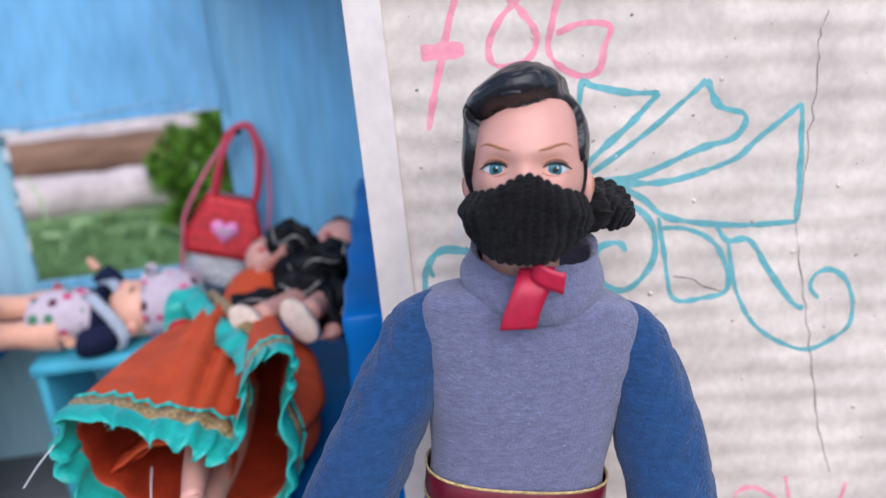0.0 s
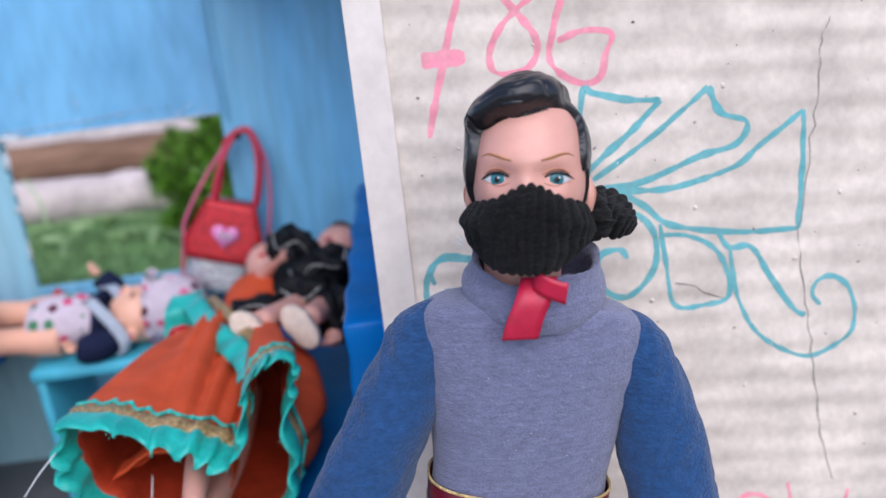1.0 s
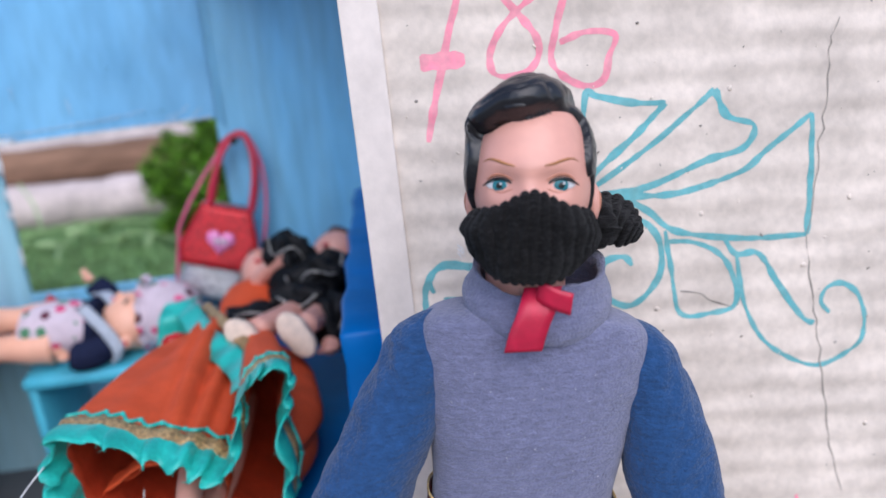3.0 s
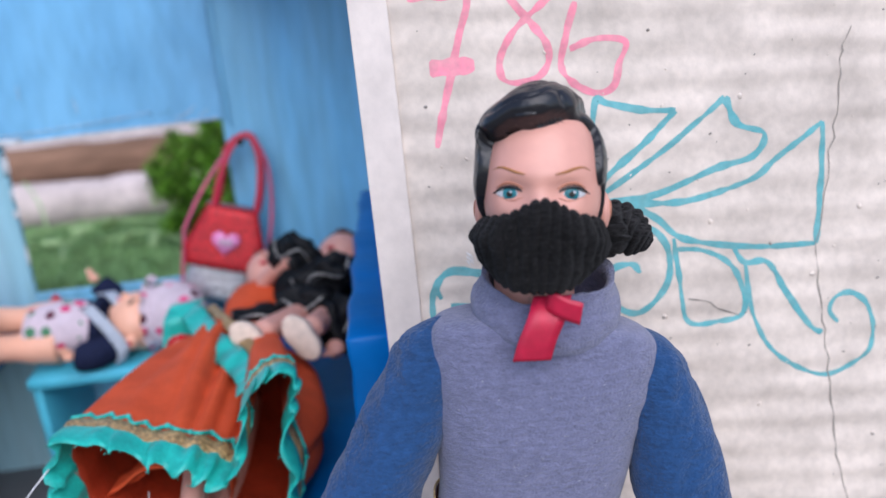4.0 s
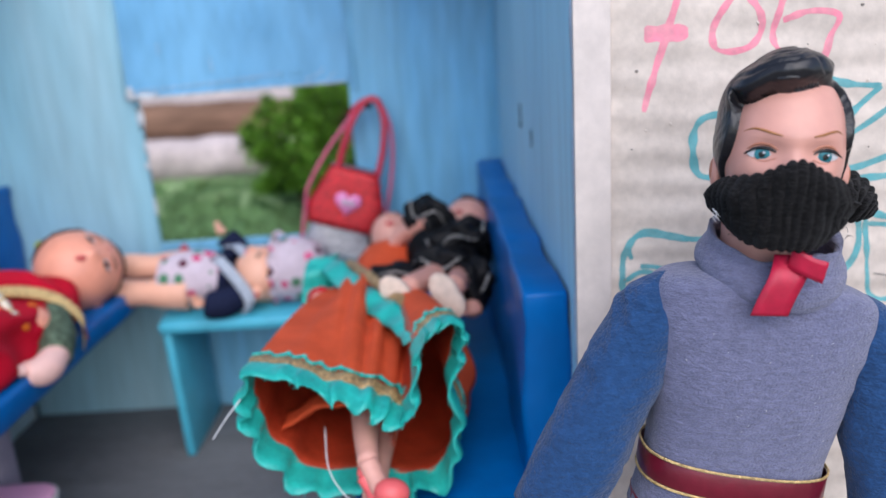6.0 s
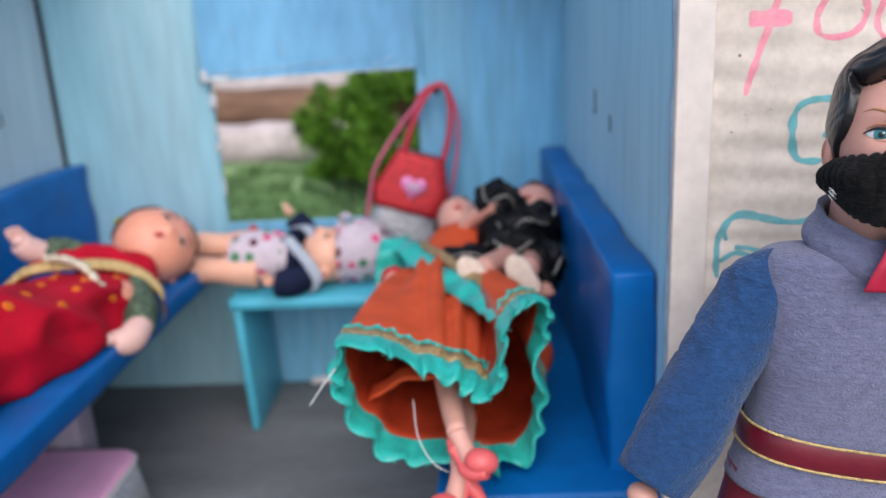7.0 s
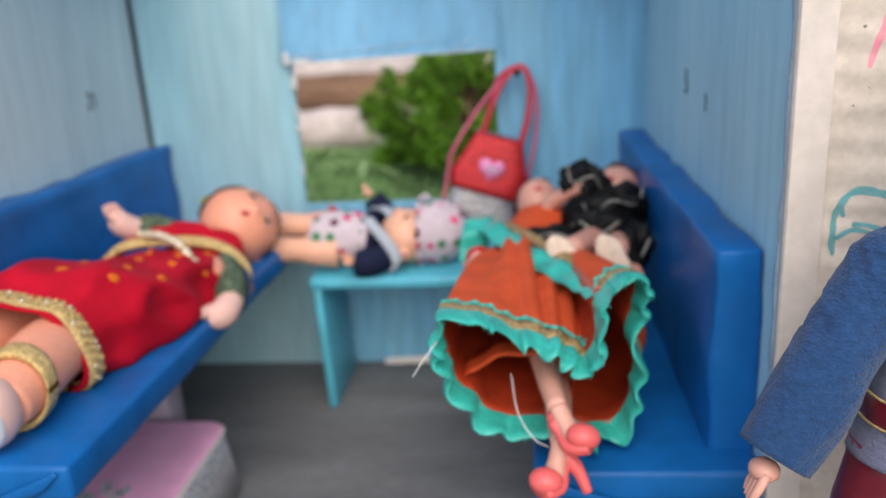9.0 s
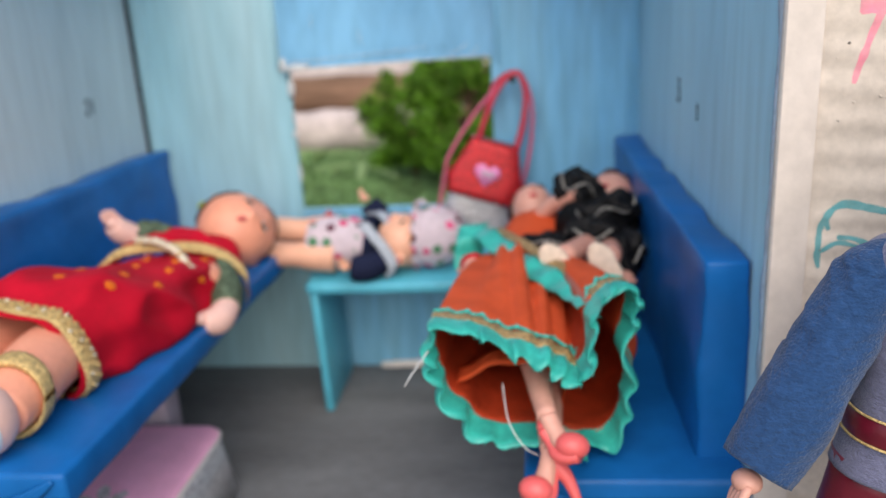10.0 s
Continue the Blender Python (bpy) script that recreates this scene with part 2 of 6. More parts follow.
def loft(bm, rings, mat=0, cap0=True, cap1=True, closed=True):
    """Skin a list of rings (each a list of points); mat is a number or a function of (ring, step)."""
    rows = [[bm.verts.new(p) for p in r] for r in rings]
    n = len(rows[0])
    for i in range(len(rows) - 1):
        for j in range(n if closed else n - 1):
            f = bm.faces.new((rows[i][j], rows[i][(j + 1) % n], rows[i + 1][(j + 1) % n], rows[i + 1][j]))
            f.material_index = mat(i, j) if callable(mat) else mat
    for flag, row, i in ((cap0, rows[0], 0), (cap1, rows[-1], len(rows) - 2)):
        if flag and closed:
            f = bm.faces.new(row)
            f.material_index = mat(i, 0) if callable(mat) else mat
    return rows


def smooth_path(pts, n):
    """Catmull-Rom through pts, n steps to a stretch."""
    P = [Vector(p) for p in pts]
    P = [2 * P[0] - P[1]] + P + [2 * P[-1] - P[-2]]
    out = []
    for i in range(1, len(P) - 2):
        for k in range(n):
            t = k / n
            a, b, c, d = P[i - 1], P[i], P[i + 1], P[i + 2]
            out.append(0.5 * ((2 * b) + (c - a) * t + (2 * a - 5 * b + 4 * c - d) * t * t + (3 * b - a - 3 * c + d) * t ** 3))
    out.append(P[-2].copy())
    return out


def tube(bm, pts, radii, sides=12, mat=0, n=6, flat=1.0, up=(0, 0, 1), wob=0.0, seed=0.0, freq=300.0):
    """A round or flattened limb along pts; radii are read along the same stations."""
    path = smooth_path(pts, n)
    R = [v.x for v in smooth_path([(r, 0, 0) for r in radii], n)]
    rings, ref = [], Vector(up)
    for i, p in enumerate(path):
        d = (path[min(i + 1, len(path) - 1)] - path[max(i - 1, 0)]).normalized()
        s = d.cross(ref)
        s = s.normalized() if s.length > 1e-6 else d.orthogonal().normalized()
        u = s.cross(d)
        ring = []
        for k in range(sides):
            a = 2 * math.pi * k / sides
            r = max(R[i], 1e-5)
            q = p + (s * math.cos(a) + u * math.sin(a) * flat) * r
            if wob:
                q += (q - p).normalized() * wob * noise.noise(q * freq + Vector((seed, seed, 0)))
            ring.append(q)
        rings.append(ring)
    loft(bm, rings, mat)
    return bm


def blob(bm, c, r, rot=(0, 0, 0), mat=0, seg=20, wob=0.0, freq=100.0):
    m = Matrix.LocRotScale(c, Euler([radians(a) for a in rot]), None)
    vs = bmesh.ops.create_uvsphere(bm, u_segments=seg, v_segments=max(6, seg * 2 // 3), radius=1.0)["verts"]
    for f in {f for v in vs for f in v.link_faces}:
        f.material_index = mat
    for v in vs:
        p = Vector(v.co)
        k = 1 + wob * noise.noise(p * freq / 100 + Vector(c) * 50)
        v.co = m @ Vector((p.x * r[0] * k, p.y * r[1] * k, p.z * r[2] * k))
    return vs


def thing(name, label, category, at=(0, 0, 0), group="", kind=""):
    ob = new(name)
    ob.location = at
    return tagged(ob, label, category, group, kind)

# ---- setting ----
BACK, FRONT, LEFT, RIGHT, TOP = 0.4755, 0.1966, -0.305, 0.018, 0.305
WX0, WX1, WZ0, WZ1 = -0.2035, -0.0735, 0.1155, 0.2090
GROUND = -0.070


def structure(name, bm, mats, label, smooth=False):
    return tagged(part(name, bm, mats, None, label, smooth), "", name.split("_")[0], "", "structure")


bm = bmesh.new()
box(bm, -60, 60, -60, 60, GROUND - 0.05, GROUND, 0)
structure("ground", bm, M_GROUND, "pale sandy ground under the cardboard train")
bm = bmesh.new()
box(bm, LEFT - 0.006, RIGHT + 0.006, FRONT - 0.02, BACK + 0.006, -0.006, 0.0, 0.0005)
structure("floor", bm, M_FLOOR, "dark grey cardboard floor of the compartment")
bm = bmesh.new()
box(bm, LEFT, WX0, BACK, BACK + 0.005, 0, TOP, 0.0005, 2, 1)
box(bm, WX1, RIGHT, BACK, BACK + 0.005, 0, TOP, 0.0005)
box(bm, WX0, WX1, BACK, BACK + 0.005, 0, WZ0, 0.0005)
box(bm, WX0, WX1, BACK, BACK + 0.005, WZ1, TOP, 0.0005)
structure("wall_north", bm, [M_WALL, M_WALL_AQUA], "blue painted cardboard wall with a cut window")
bm = bmesh.new()
box(bm, LEFT - 0.006, LEFT, FRONT - 0.03, BACK + 0.005, 0, TOP, 0.0005)
structure("wall_west", bm, M_WALL_PALE, "pale blue painted cardboard side wall")
bm = bmesh.new()
box(bm, RIGHT, RIGHT + 0.006, FRONT, BACK + 0.005, 0, TOP, 0.0005)
structure("wall_east", bm, M_WALL_MID, "blue painted cardboard partition wall")
# strips above the view, added and sized to shade the upper wall corners
bm = bmesh.new()
box(bm, LEFT - 0.006, -0.262, 0.300, BACK + 0.006, TOP, TOP + 0.006, 0.0005)
box(bm, -0.068, RIGHT + 0.006, 0.370, BACK + 0.006, TOP, TOP + 0.006, 0.0005)
structure("ceiling", bm, M_WALL, "unseen narrow cardboard roof strips added to shade the wall corners")


def relief(x, z):
    """Depth of the corrugation on the cream board."""
    s = z + 0.075 * (x - 0.05)
    return 0.00025 * math.sin(2 * math.pi * (s + 0.0012 * noise.noise(Vector((x * 14, z * 30, 5)))) / 0.0091) * (0.75 + 0.6 * noise.noise(Vector((x * 25, z * 60, 9)))) + 0.00025 * noise.noise(Vector((x * 60, z * 200, 0)))


STROKES = [
    ("pink", 0.0010, [(0.0313, 0.2514), (0.0392, 0.2516), (0.0461, 0.2504), (0.0433, 0.2409), (0.0399, 0.2298), (0.0372, 0.2212), (0.0352, 0.2137)]),
    ("pink", 0.0020, [(0.0352, 0.234), (0.0408, 0.2339), (0.0468, 0.2338)]),
    ("pink", 0.0009, [(0.0563, 0.2502), (0.0593, 0.2462), (0.0621, 0.2428), (0.0656, 0.2375), (0.0661, 0.2328), (0.0629, 0.2291), (0.0572, 0.2282), (0.0537, 0.2299), (0.0535, 0.2346), (0.0568, 0.2404), (0.0622, 0.2451), (0.068, 0.2492)]),
    ("pink", 0.0009, [(0.0736, 0.2469), (0.0709, 0.2388), (0.0693, 0.2312), (0.0723, 0.2266), (0.0781, 0.2235), (0.0827, 0.2247), (0.0845, 0.2303), (0.0863, 0.2358), (0.0789, 0.2373), (0.0717, 0.2354)]),
    ("teal", 0.0008, [(0.0721, 0.1958), (0.0757, 0.2092), (0.0777, 0.2212), (0.081, 0.2205), (0.09, 0.2179), (0.0991, 0.2168)]),
    ("teal", 0.001, [(0.0991, 0.2168), (0.0912, 0.2097), (0.0799, 0.2011), (0.0714, 0.194)]),
    ("teal", 0.0008, [(0.0793, 0.1968), (0.0941, 0.2056), (0.1044, 0.2127), (0.1126, 0.2189)]),
    ("teal", 0.0009, [(0.1126, 0.2189), (0.1161, 0.2115), (0.1235, 0.2081), (0.1204, 0.2023), (0.1096, 0.2), (0.0937, 0.1948), (0.0798, 0.1941)]),
    ("teal", 0.0008, [(0.0798, 0.1941), (0.0904, 0.1925), (0.1031, 0.1921), (0.1191, 0.1957), (0.1271, 0.201), (0.1398, 0.2096)]),
    ("teal", 0.0008, [(0.1398, 0.2096), (0.1397, 0.1941), (0.1386, 0.1757)]),
    ("teal", 0.0008, [(0.1386, 0.1757), (0.1205, 0.1768), (0.1012, 0.1812), (0.0934, 0.1878), (0.0857, 0.1931)]),
    ("teal", 0.0009, [(0.0823, 0.1875), (0.0886, 0.1866), (0.0936, 0.1834), (0.0965, 0.1769), (0.0951, 0.168), (0.0875, 0.1615), (0.0811, 0.164), (0.0785, 0.1694), (0.0801, 0.1749), (0.0857, 0.1758), (0.088, 0.1731)]),
    ("teal", 0.0007, [(0.0977, 0.1819), (0.0992, 0.17), (0.1013, 0.1571), (0.1104, 0.1559), (0.1176, 0.1575), (0.1171, 0.166), (0.1131, 0.1732), (0.1059, 0.1774), (0.0987, 0.1786)]),
    ("teal", 0.0008, [(0.1148, 0.1771), (0.118, 0.1725), (0.1246, 0.1717), (0.1304, 0.1618), (0.1372, 0.1514), (0.141, 0.1485)]),
    ("teal", 0.0007, [(0.118, 0.1725), (0.1204, 0.1571), (0.1254, 0.1461), (0.1339, 0.1387), (0.1426, 0.1352), (0.1512, 0.1381), (0.1562, 0.1436), (0.155, 0.1543), (0.1498, 0.1596), (0.1447, 0.159), (0.1431, 0.155), (0.1457, 0.1512)]),
    ("teal", 0.0008, [(0.0481, 0.177), (0.0353, 0.1794), (0.0304, 0.1748), (0.0294, 0.1664), (0.0301, 0.1609)]),
    ("teal", 0.0007, [(0.0302, 0.166), (0.0354, 0.1685), (0.044, 0.1657)]),
    ("teal", 0.001, [(0.0638, 0.2109), (0.0565, 0.2119), (0.0505, 0.2103), (0.0487, 0.2041), (0.0502, 0.1961), (0.055, 0.1946), (0.0595, 0.1957), (0.0598, 0.2005), (0.0573, 0.2025)]),
    ("teal", 0.0008, [(0.066, 0.1898), (0.0623, 0.1833), (0.0565, 0.1781), (0.0502, 0.1771), (0.0437, 0.1786), (0.0356, 0.1802), (0.0313, 0.1762), (0.0322, 0.1722)]),
    ("teal", 0.0008, [(0.0674, 0.1765), (0.0629, 0.169), (0.0575, 0.1666), (0.0512, 0.1651), (0.0445, 0.1671), (0.0395, 0.1695), (0.0346, 0.1701)]),
    ("orange", 0.0021, [(0.0486, 0.145), (0.0594, 0.145), (0.0688, 0.1466)]),
    ("orange", 0.0015, [(0.0607, 0.1581), (0.0637, 0.1522), (0.0687, 0.147)]),
    ("orange", 0.0015, [(0.0688, 0.1463), (0.0659, 0.1417), (0.0593, 0.1379)]),
    ("pink", 0.0007, [(0.1191, 0.0879), (0.1214, 0.0904), (0.1269, 0.09), (0.1329, 0.0854)]),
    ("pink", 0.0006, [(0.1361, 0.093), (0.1373, 0.0841), (0.1381, 0.0788)]),
    ("pink", 0.0006, [(0.1558, 0.0877), (0.1545, 0.082), (0.1533, 0.0774)]),
    ("pink", 0.0006, [(0.0583, 0.0821), (0.0593, 0.0879), (0.0645, 0.0882), (0.0704, 0.085)]),
]
CRACK = [(0.1471, 0.234), (0.1445, 0.2277), (0.1441, 0.2167), (0.1423, 0.2016), (0.1401, 0.1829), (0.1386, 0.1733), (0.1405, 0.1579), (0.1424, 0.1437), (0.1445, 0.1254), (0.1466, 0.1083), (0.1505, 0.0922)]
CRACK_SMALL = [(0.1015, 0.1638), (0.1072, 0.1623), (0.1101, 0.1598), (0.117, 0.1567)]
SPECKS = [(0.0332, 0.2246), (0.0944, 0.159), (0.1576, 0.1138), (0.0924, 0.2381), (0.052, 0.1629)]
bm = bmesh.new()
nx, nz = 110, 420
x0, x1, z0, z1 = 0.017, 0.36, GROUND, 0.285
grid = []
for k in range(nz + 1):
    row = []
    for i in range(nx + 1):
        x, z = x0 + (x1 - x0) * i / nx, z0 + (z1 - z0) * k / nz
        row.append(bm.verts.new((x, FRONT - relief(x, z) * min(1, max(0.15, (x - 0.0255) / 0.001)), z)))
    grid.append(row)
for k in range(nz):
    for i in range(nx):
        bm.faces.new((grid[k][i], grid[k][i + 1], grid[k + 1][i + 1], grid[k + 1][i]))
box(bm, x0, x1, FRONT + 0.0012, FRONT + 0.005, z0, z1, 0)
board = structure("wall_south", bm, M_BOARD, "cream painted corrugated cardboard wall with marker drawings", True)
bm = bmesh.new()
bm.from_mesh(board.data)
bmesh.ops.reverse_faces(bm, faces=[f for f in bm.faces if f.normal.y > 0.5 and f.calc_center_median().y < FRONT + 0.001])
bm.to_mesh(board.data)
bm.free()


def on_board(x, z, lift=0.00025):
    return Vector((x, FRONT - relief(x, z) - lift, z))


def stroke(bm, pts, half, lift=0.00025, n=8, rag=0.18):
    """A flat band of ink that follows the board's relief."""
    path = [Vector((p[0], p[1])) for p in [v.xy for v in smooth_path([(a, b, 0) for a, b in pts], n)]]
    rows = []
    for i, p in enumerate(path):
        d = (path[min(i + 1, len(path) - 1)] - path[max(i - 1, 0)]).normalized()
        s = Vector((-d.y, d.x))
        w = half * (1 + rag * 2 * noise.noise(Vector((p.x * 300, p.y * 300, half * 9000))))
        if i in (0, len(path) - 1):
            w *= 0.7
        rows.append([bm.verts.new(on_board(*(p + s * w * k), lift)) for k in (-1, -0.4, 0.4, 1)])
    for a, b in zip(rows, rows[1:]):
        for k in range(3):
            bm.faces.new((a[k], a[k + 1], b[k + 1], b[k]))


INKS = {"pink": M_PINK, "teal": M_TEAL, "orange": M_ORANGE_INK}
for k, (ink, half, pts) in enumerate(STROKES):
    bm = bmesh.new()
    stroke(bm, pts, half, 0.00005 + 0.000003 * k, 8, 0.32)
    part("marker_stroke", bm, INKS[ink], board, ink + " marker line")
bm = bmesh.new()
jag = [(x + 0.0009 * noise.noise(Vector((i * 0.9, 4, 2))) + 0.0004 * noise.noise(Vector((i * 2.3, 9, 2))), z) for i, (x, z) in enumerate((p.x, p.y) for p in smooth_path([(a, b, 0) for a, b in CRACK], 5))]
stroke(bm, jag, 0.00013, 0.00016, 1, 0.9)
part("crack", bm, M_CRACK, board, "thin dark crack in the paint")
bm = bmesh.new()
stroke(bm, CRACK_SMALL, 0.00018, 0.00014, 4, 0.8)
part("crack", bm, M_CRACK, board, "thin dark crack in the paint")
for x, z in SPECKS:
    bm = bmesh.new()
    blob(bm, on_board(x, z, 0.0001), (0.0005, 0.0003, 0.0004), seg=8)
    part("speck", bm, M_CRACK, board)
for x, z in [(0.0947, 0.1593), (0.1576, 0.114), (0.1082, 0.1855), (0.1377, 0.1668), (0.1224, 0.1283), (0.1168, 0.2187), (0.1508, 0.185)]:
    bm = bmesh.new()
    blob(bm, on_board(x, z, 0.0), (0.0008, 0.0003, 0.0006), (0, x * 4000, 0), seg=12, wob=0.6, freq=250)
    part("paint_lump", bm, M_BOARD, board)
for x, z in [(0.1475, 0.1419), (0.1569, 0.1486), (0.1456, 0.102), (0.1309, 0.2319), (0.11, 0.1488), (0.1184, 0.1574), (0.1581, 0.1912), (0.1103, 0.2073)]:
    bm = bmesh.new()
    blob(bm, on_board(x, z, 0.00008), (0.0003 + 0.0002 * math.sin(x * 900), 0.0001, 0.00028), seg=8)
    part("speck", bm, M_CRACK, board)
for k in range(60):
    x, z = random.uniform(0.03, 0.17), random.uniform(0.085, 0.25)
    bm = bmesh.new()
    r = random.uniform(0.00012, 0.00032)
    blob(bm, on_board(x, z, 0.00006), (r * random.uniform(1, 2.2), 0.00012, r), (0, random.uniform(-60, 60), 0), seg=7, wob=0.4, freq=200)
    part("speck", bm, M_CRACK if k % 3 else M_BOARD, board)
# paper strip folded round the board's edge
bm = bmesh.new()
box(bm, 0.0163, 0.0262, FRONT - 0.0010, FRONT - 0.0002, z0, z1, 0.0002, 1)
part("edge_strip", bm, M_EDGE, board, "pale paper strip along the edge", False)

# panels, seams and pins on the blue walls
north = bpy.data.objects["wall_north"]
bm = bmesh.new()
nxp, nzp = 24, 10
rows = []
for k in range(nzp + 1):
    row = []
    for i in range(nxp + 1):
        u, v = i / nxp, k / nzp
        x = -0.2070 + 0.1350 * u
        z = 0.2078 + 0.0022 * u + (TOP - 0.001 - 0.2078) * v
        lift = 0.0022 + 0.0022 * (1 - v) ** 3 * (1 - 0.7 * u) + 0.0006 * noise.noise(Vector((x * 40, z * 40, 2)))
        row.append((x, BACK - lift, z))
    rows.append(row + [(x, y + 0.0012, z) for x, y, z in reversed(row)])
loft(bm, rows)
part("window_flap", bm, M_FLAP, north, "blue painted card flap folded above the window", False)
for x, w, z0_, z1_ in ((-0.2985, 0.0065, 0.001, TOP - 0.001), (-0.2105, 0.0028, 0.21, TOP - 0.001), (-0.0690, 0.002, 0.205, TOP - 0.001), (0.0125, 0.005, 0.16, TOP - 0.001)):
    bm = bmesh.new()
    box(bm, x - w / 2, x + w / 2, BACK - 0.0014, BACK - 0.0002, z0_, z1_, 0.0004)
    part("seam_strip", bm, M_WALL if x > -0.2 else M_WALL_AQUA, north)
# worn pale edge and scratches on the flap
for pts, r in (([(-0.2060 + 0.0131 * k, BACK - 0.0056 + 0.0015 * k / 10, 0.2083 + 0.00022 * k + 0.0005 * noise.noise(Vector((k, 2, 0)))) for k in range(11)], 0.0006),
               ([(-0.2030, BACK - 0.0050, 0.2125), (-0.1700, BACK - 0.0046, 0.2140), (-0.1350, BACK - 0.0040, 0.2160), (-0.1120, BACK - 0.0036, 0.2185)], 0.00022),
               ([(-0.1000, BACK - 0.0036, 0.2130), (-0.0930, BACK - 0.0035, 0.2150), (-0.0870, BACK - 0.0034, 0.2190)], 0.00025), ([(-0.0860, BACK - 0.0034, 0.2120), (-0.0800, BACK - 0.0033, 0.2165)], 0.00022),
               ([(-0.1850, BACK - 0.0034, 0.2330), (-0.1845, BACK - 0.0034, 0.2400)], 0.0002), ([(-0.1540, BACK - 0.0034, 0.2210), (-0.1550, BACK - 0.0034, 0.2300)], 0.0002)):
    bm = bmesh.new()
    tube(bm, pts, [r] * len(pts), 6, 0, 6, wob=r * 0.8, freq=700)
    part("scratch", bm, M_CHIP, north, "pale worn scratch in the paint")
# solid dark strip in place of the shadow in the corner gap
bm = bmesh.new()
tube(bm, [(LEFT + 0.0008, BACK - 0.0012, 0.001), (LEFT + 0.0012, BACK - 0.0012, 0.13), (LEFT + 0.0006, BACK - 0.0012, TOP - 0.001)], [0.0013, 0.0011, 0.0016], 8)
part("corner_gap_shade", bm, M_DARK, north, "dark strip standing in for the shadow gap in the wall corner")
for x, z, r in ((-0.113, 0.2170, 0.0006), (-0.107, 0.2168, 0.0005), (-0.1025, 0.2172, 0.0006), (-0.128, 0.2445, 0.0005), (-0.2045, 0.202, 0.001), (-0.2042, 0.1895, 0.0008)):
    bm = bmesh.new()
    blob(bm, (x, BACK - (0.0046 if x > -0.2 else 0.0003), z), (r, 0.0006, r * 0.8), seg=8)
    part("pin_hole", bm, M_DARK, north)
for x, z, w, h in ((-0.2028, 0.196, 0.0022, 0.006), (-0.2024, 0.178, 0.0012, 0.0035), (-0.2030, 0.166, 0.0016, 0.0028), (-0.2022, 0.140, 0.0010, 0.006), (-0.0742, 0.186, 0.0008, 0.005), (-0.0744, 0.150, 0.0007, 0.004)):
    bm = bmesh.new()
    vs = blob(bm, (x, BACK - 0.0002, z), (w, 0.0005, h), seg=16, wob=0.6, freq=220)
    part("paint_chip", bm, M_CHIP, north, "bare pale card at the window edge")
for x, z, w, h, a in ((-0.198, 0.2092, 0.010, 0.0016, 4), (-0.205, 0.2115, 0.0022, 0.0038, 0)):
    bm = bmesh.new()
    blob(bm, (x, BACK - 0.0052, z), (w, 0.0008, h), (0, -a, 0), seg=20, wob=0.4, freq=180)
    part("crumple", bm, M_CHIP, north, "crumpled pale corner of the flap")
bm = bmesh.new()
tube(bm, [(-0.0600, BACK + 0.001, 0.1975), (-0.0600, BACK - 0.026, 0.1975), (-0.0600, BACK - 0.0275, 0.1975)], [0.0005, 0.0005, 0.0005], 8)
blob(bm, (-0.0600, BACK - 0.028, 0.1975), (0.0021, 0.0012, 0.0021), seg=14)
tagged(part("nail", bm, M_NAIL), "small black-headed nail in the blue wall", "nail")


def numeral(wall, strokes, label):
    bm = bmesh.new()
    for s in strokes:
        tube(bm, s, [0.00038] * len(s), 6, n=5, flat=1.0)
    part("seat_number", bm, M_DARK, wall, label)


west, east = bpy.data.objects["wall_west"], bpy.data.objects["wall_east"]
bm = bmesh.new()
rows = []
for k in range(71):
    z = 0.001 + 0.283 * k / 70
    row = [(RIGHT - 0.0008 - 0.0002 * noise.noise(Vector((j * 2.0, k * 0.4, 3))), FRONT + 0.0005 + (0.0085 + 0.0030 * noise.noise(Vector((k * 0.23, 7, 1)))) * j / 4, z) for j in range(5)]
    rows.append(row + [(x + 0.0005, y, z) for x, y, z in reversed(row)])
loft(bm, rows)
part("edge_strip", bm, M_WORN, east, "pale worn paper along the front edge")
wy, wz = 0.412, 0.1965
numeral(west, [[(LEFT + 0.0002, wy - 0.0052 + 0.006 * a, wz + 0.0045 * b) for a, b in ((0, 0.5), (0.3, 1), (0.7, 0.8), (0.5, 0), (0, -1), (0.8, -0.9))],
               [(LEFT + 0.0002, wy + 0.0022, wz + 0.004), (LEFT + 0.0002, wy + 0.0026, wz - 0.0042)]], "black handwritten numeral")
numeral(east, [[(RIGHT - 0.0002, 0.352 - 0.006 * a, 0.1975 + 0.005 * b) for a, b in ((0, 1), (0.8, 0.8), (0.3, 0.2), (0.9, -0.2), (0.7, -1), (0, -0.8))]], "black handwritten mark")
numeral(east, [[(RIGHT - 0.0002, 0.309, 0.196), (RIGHT - 0.0002, 0.308, 0.1925), (RIGHT - 0.0002, 0.3082, 0.189)]], "black handwritten mark")
bm = bmesh.new()
tube(bm, [(-0.158, BACK - 0.002, 0.0015), (-0.13, BACK - 0.0025, 0.0025), (-0.075, BACK - 0.002, 0.0015)], [0.0022, 0.0026, 0.0018], 8, wob=0.0006)
tagged(part("baseboard", bm, M_STRIP, None, "rumpled white paper strip along the wall foot"), "", "paper strip", "", "structure")

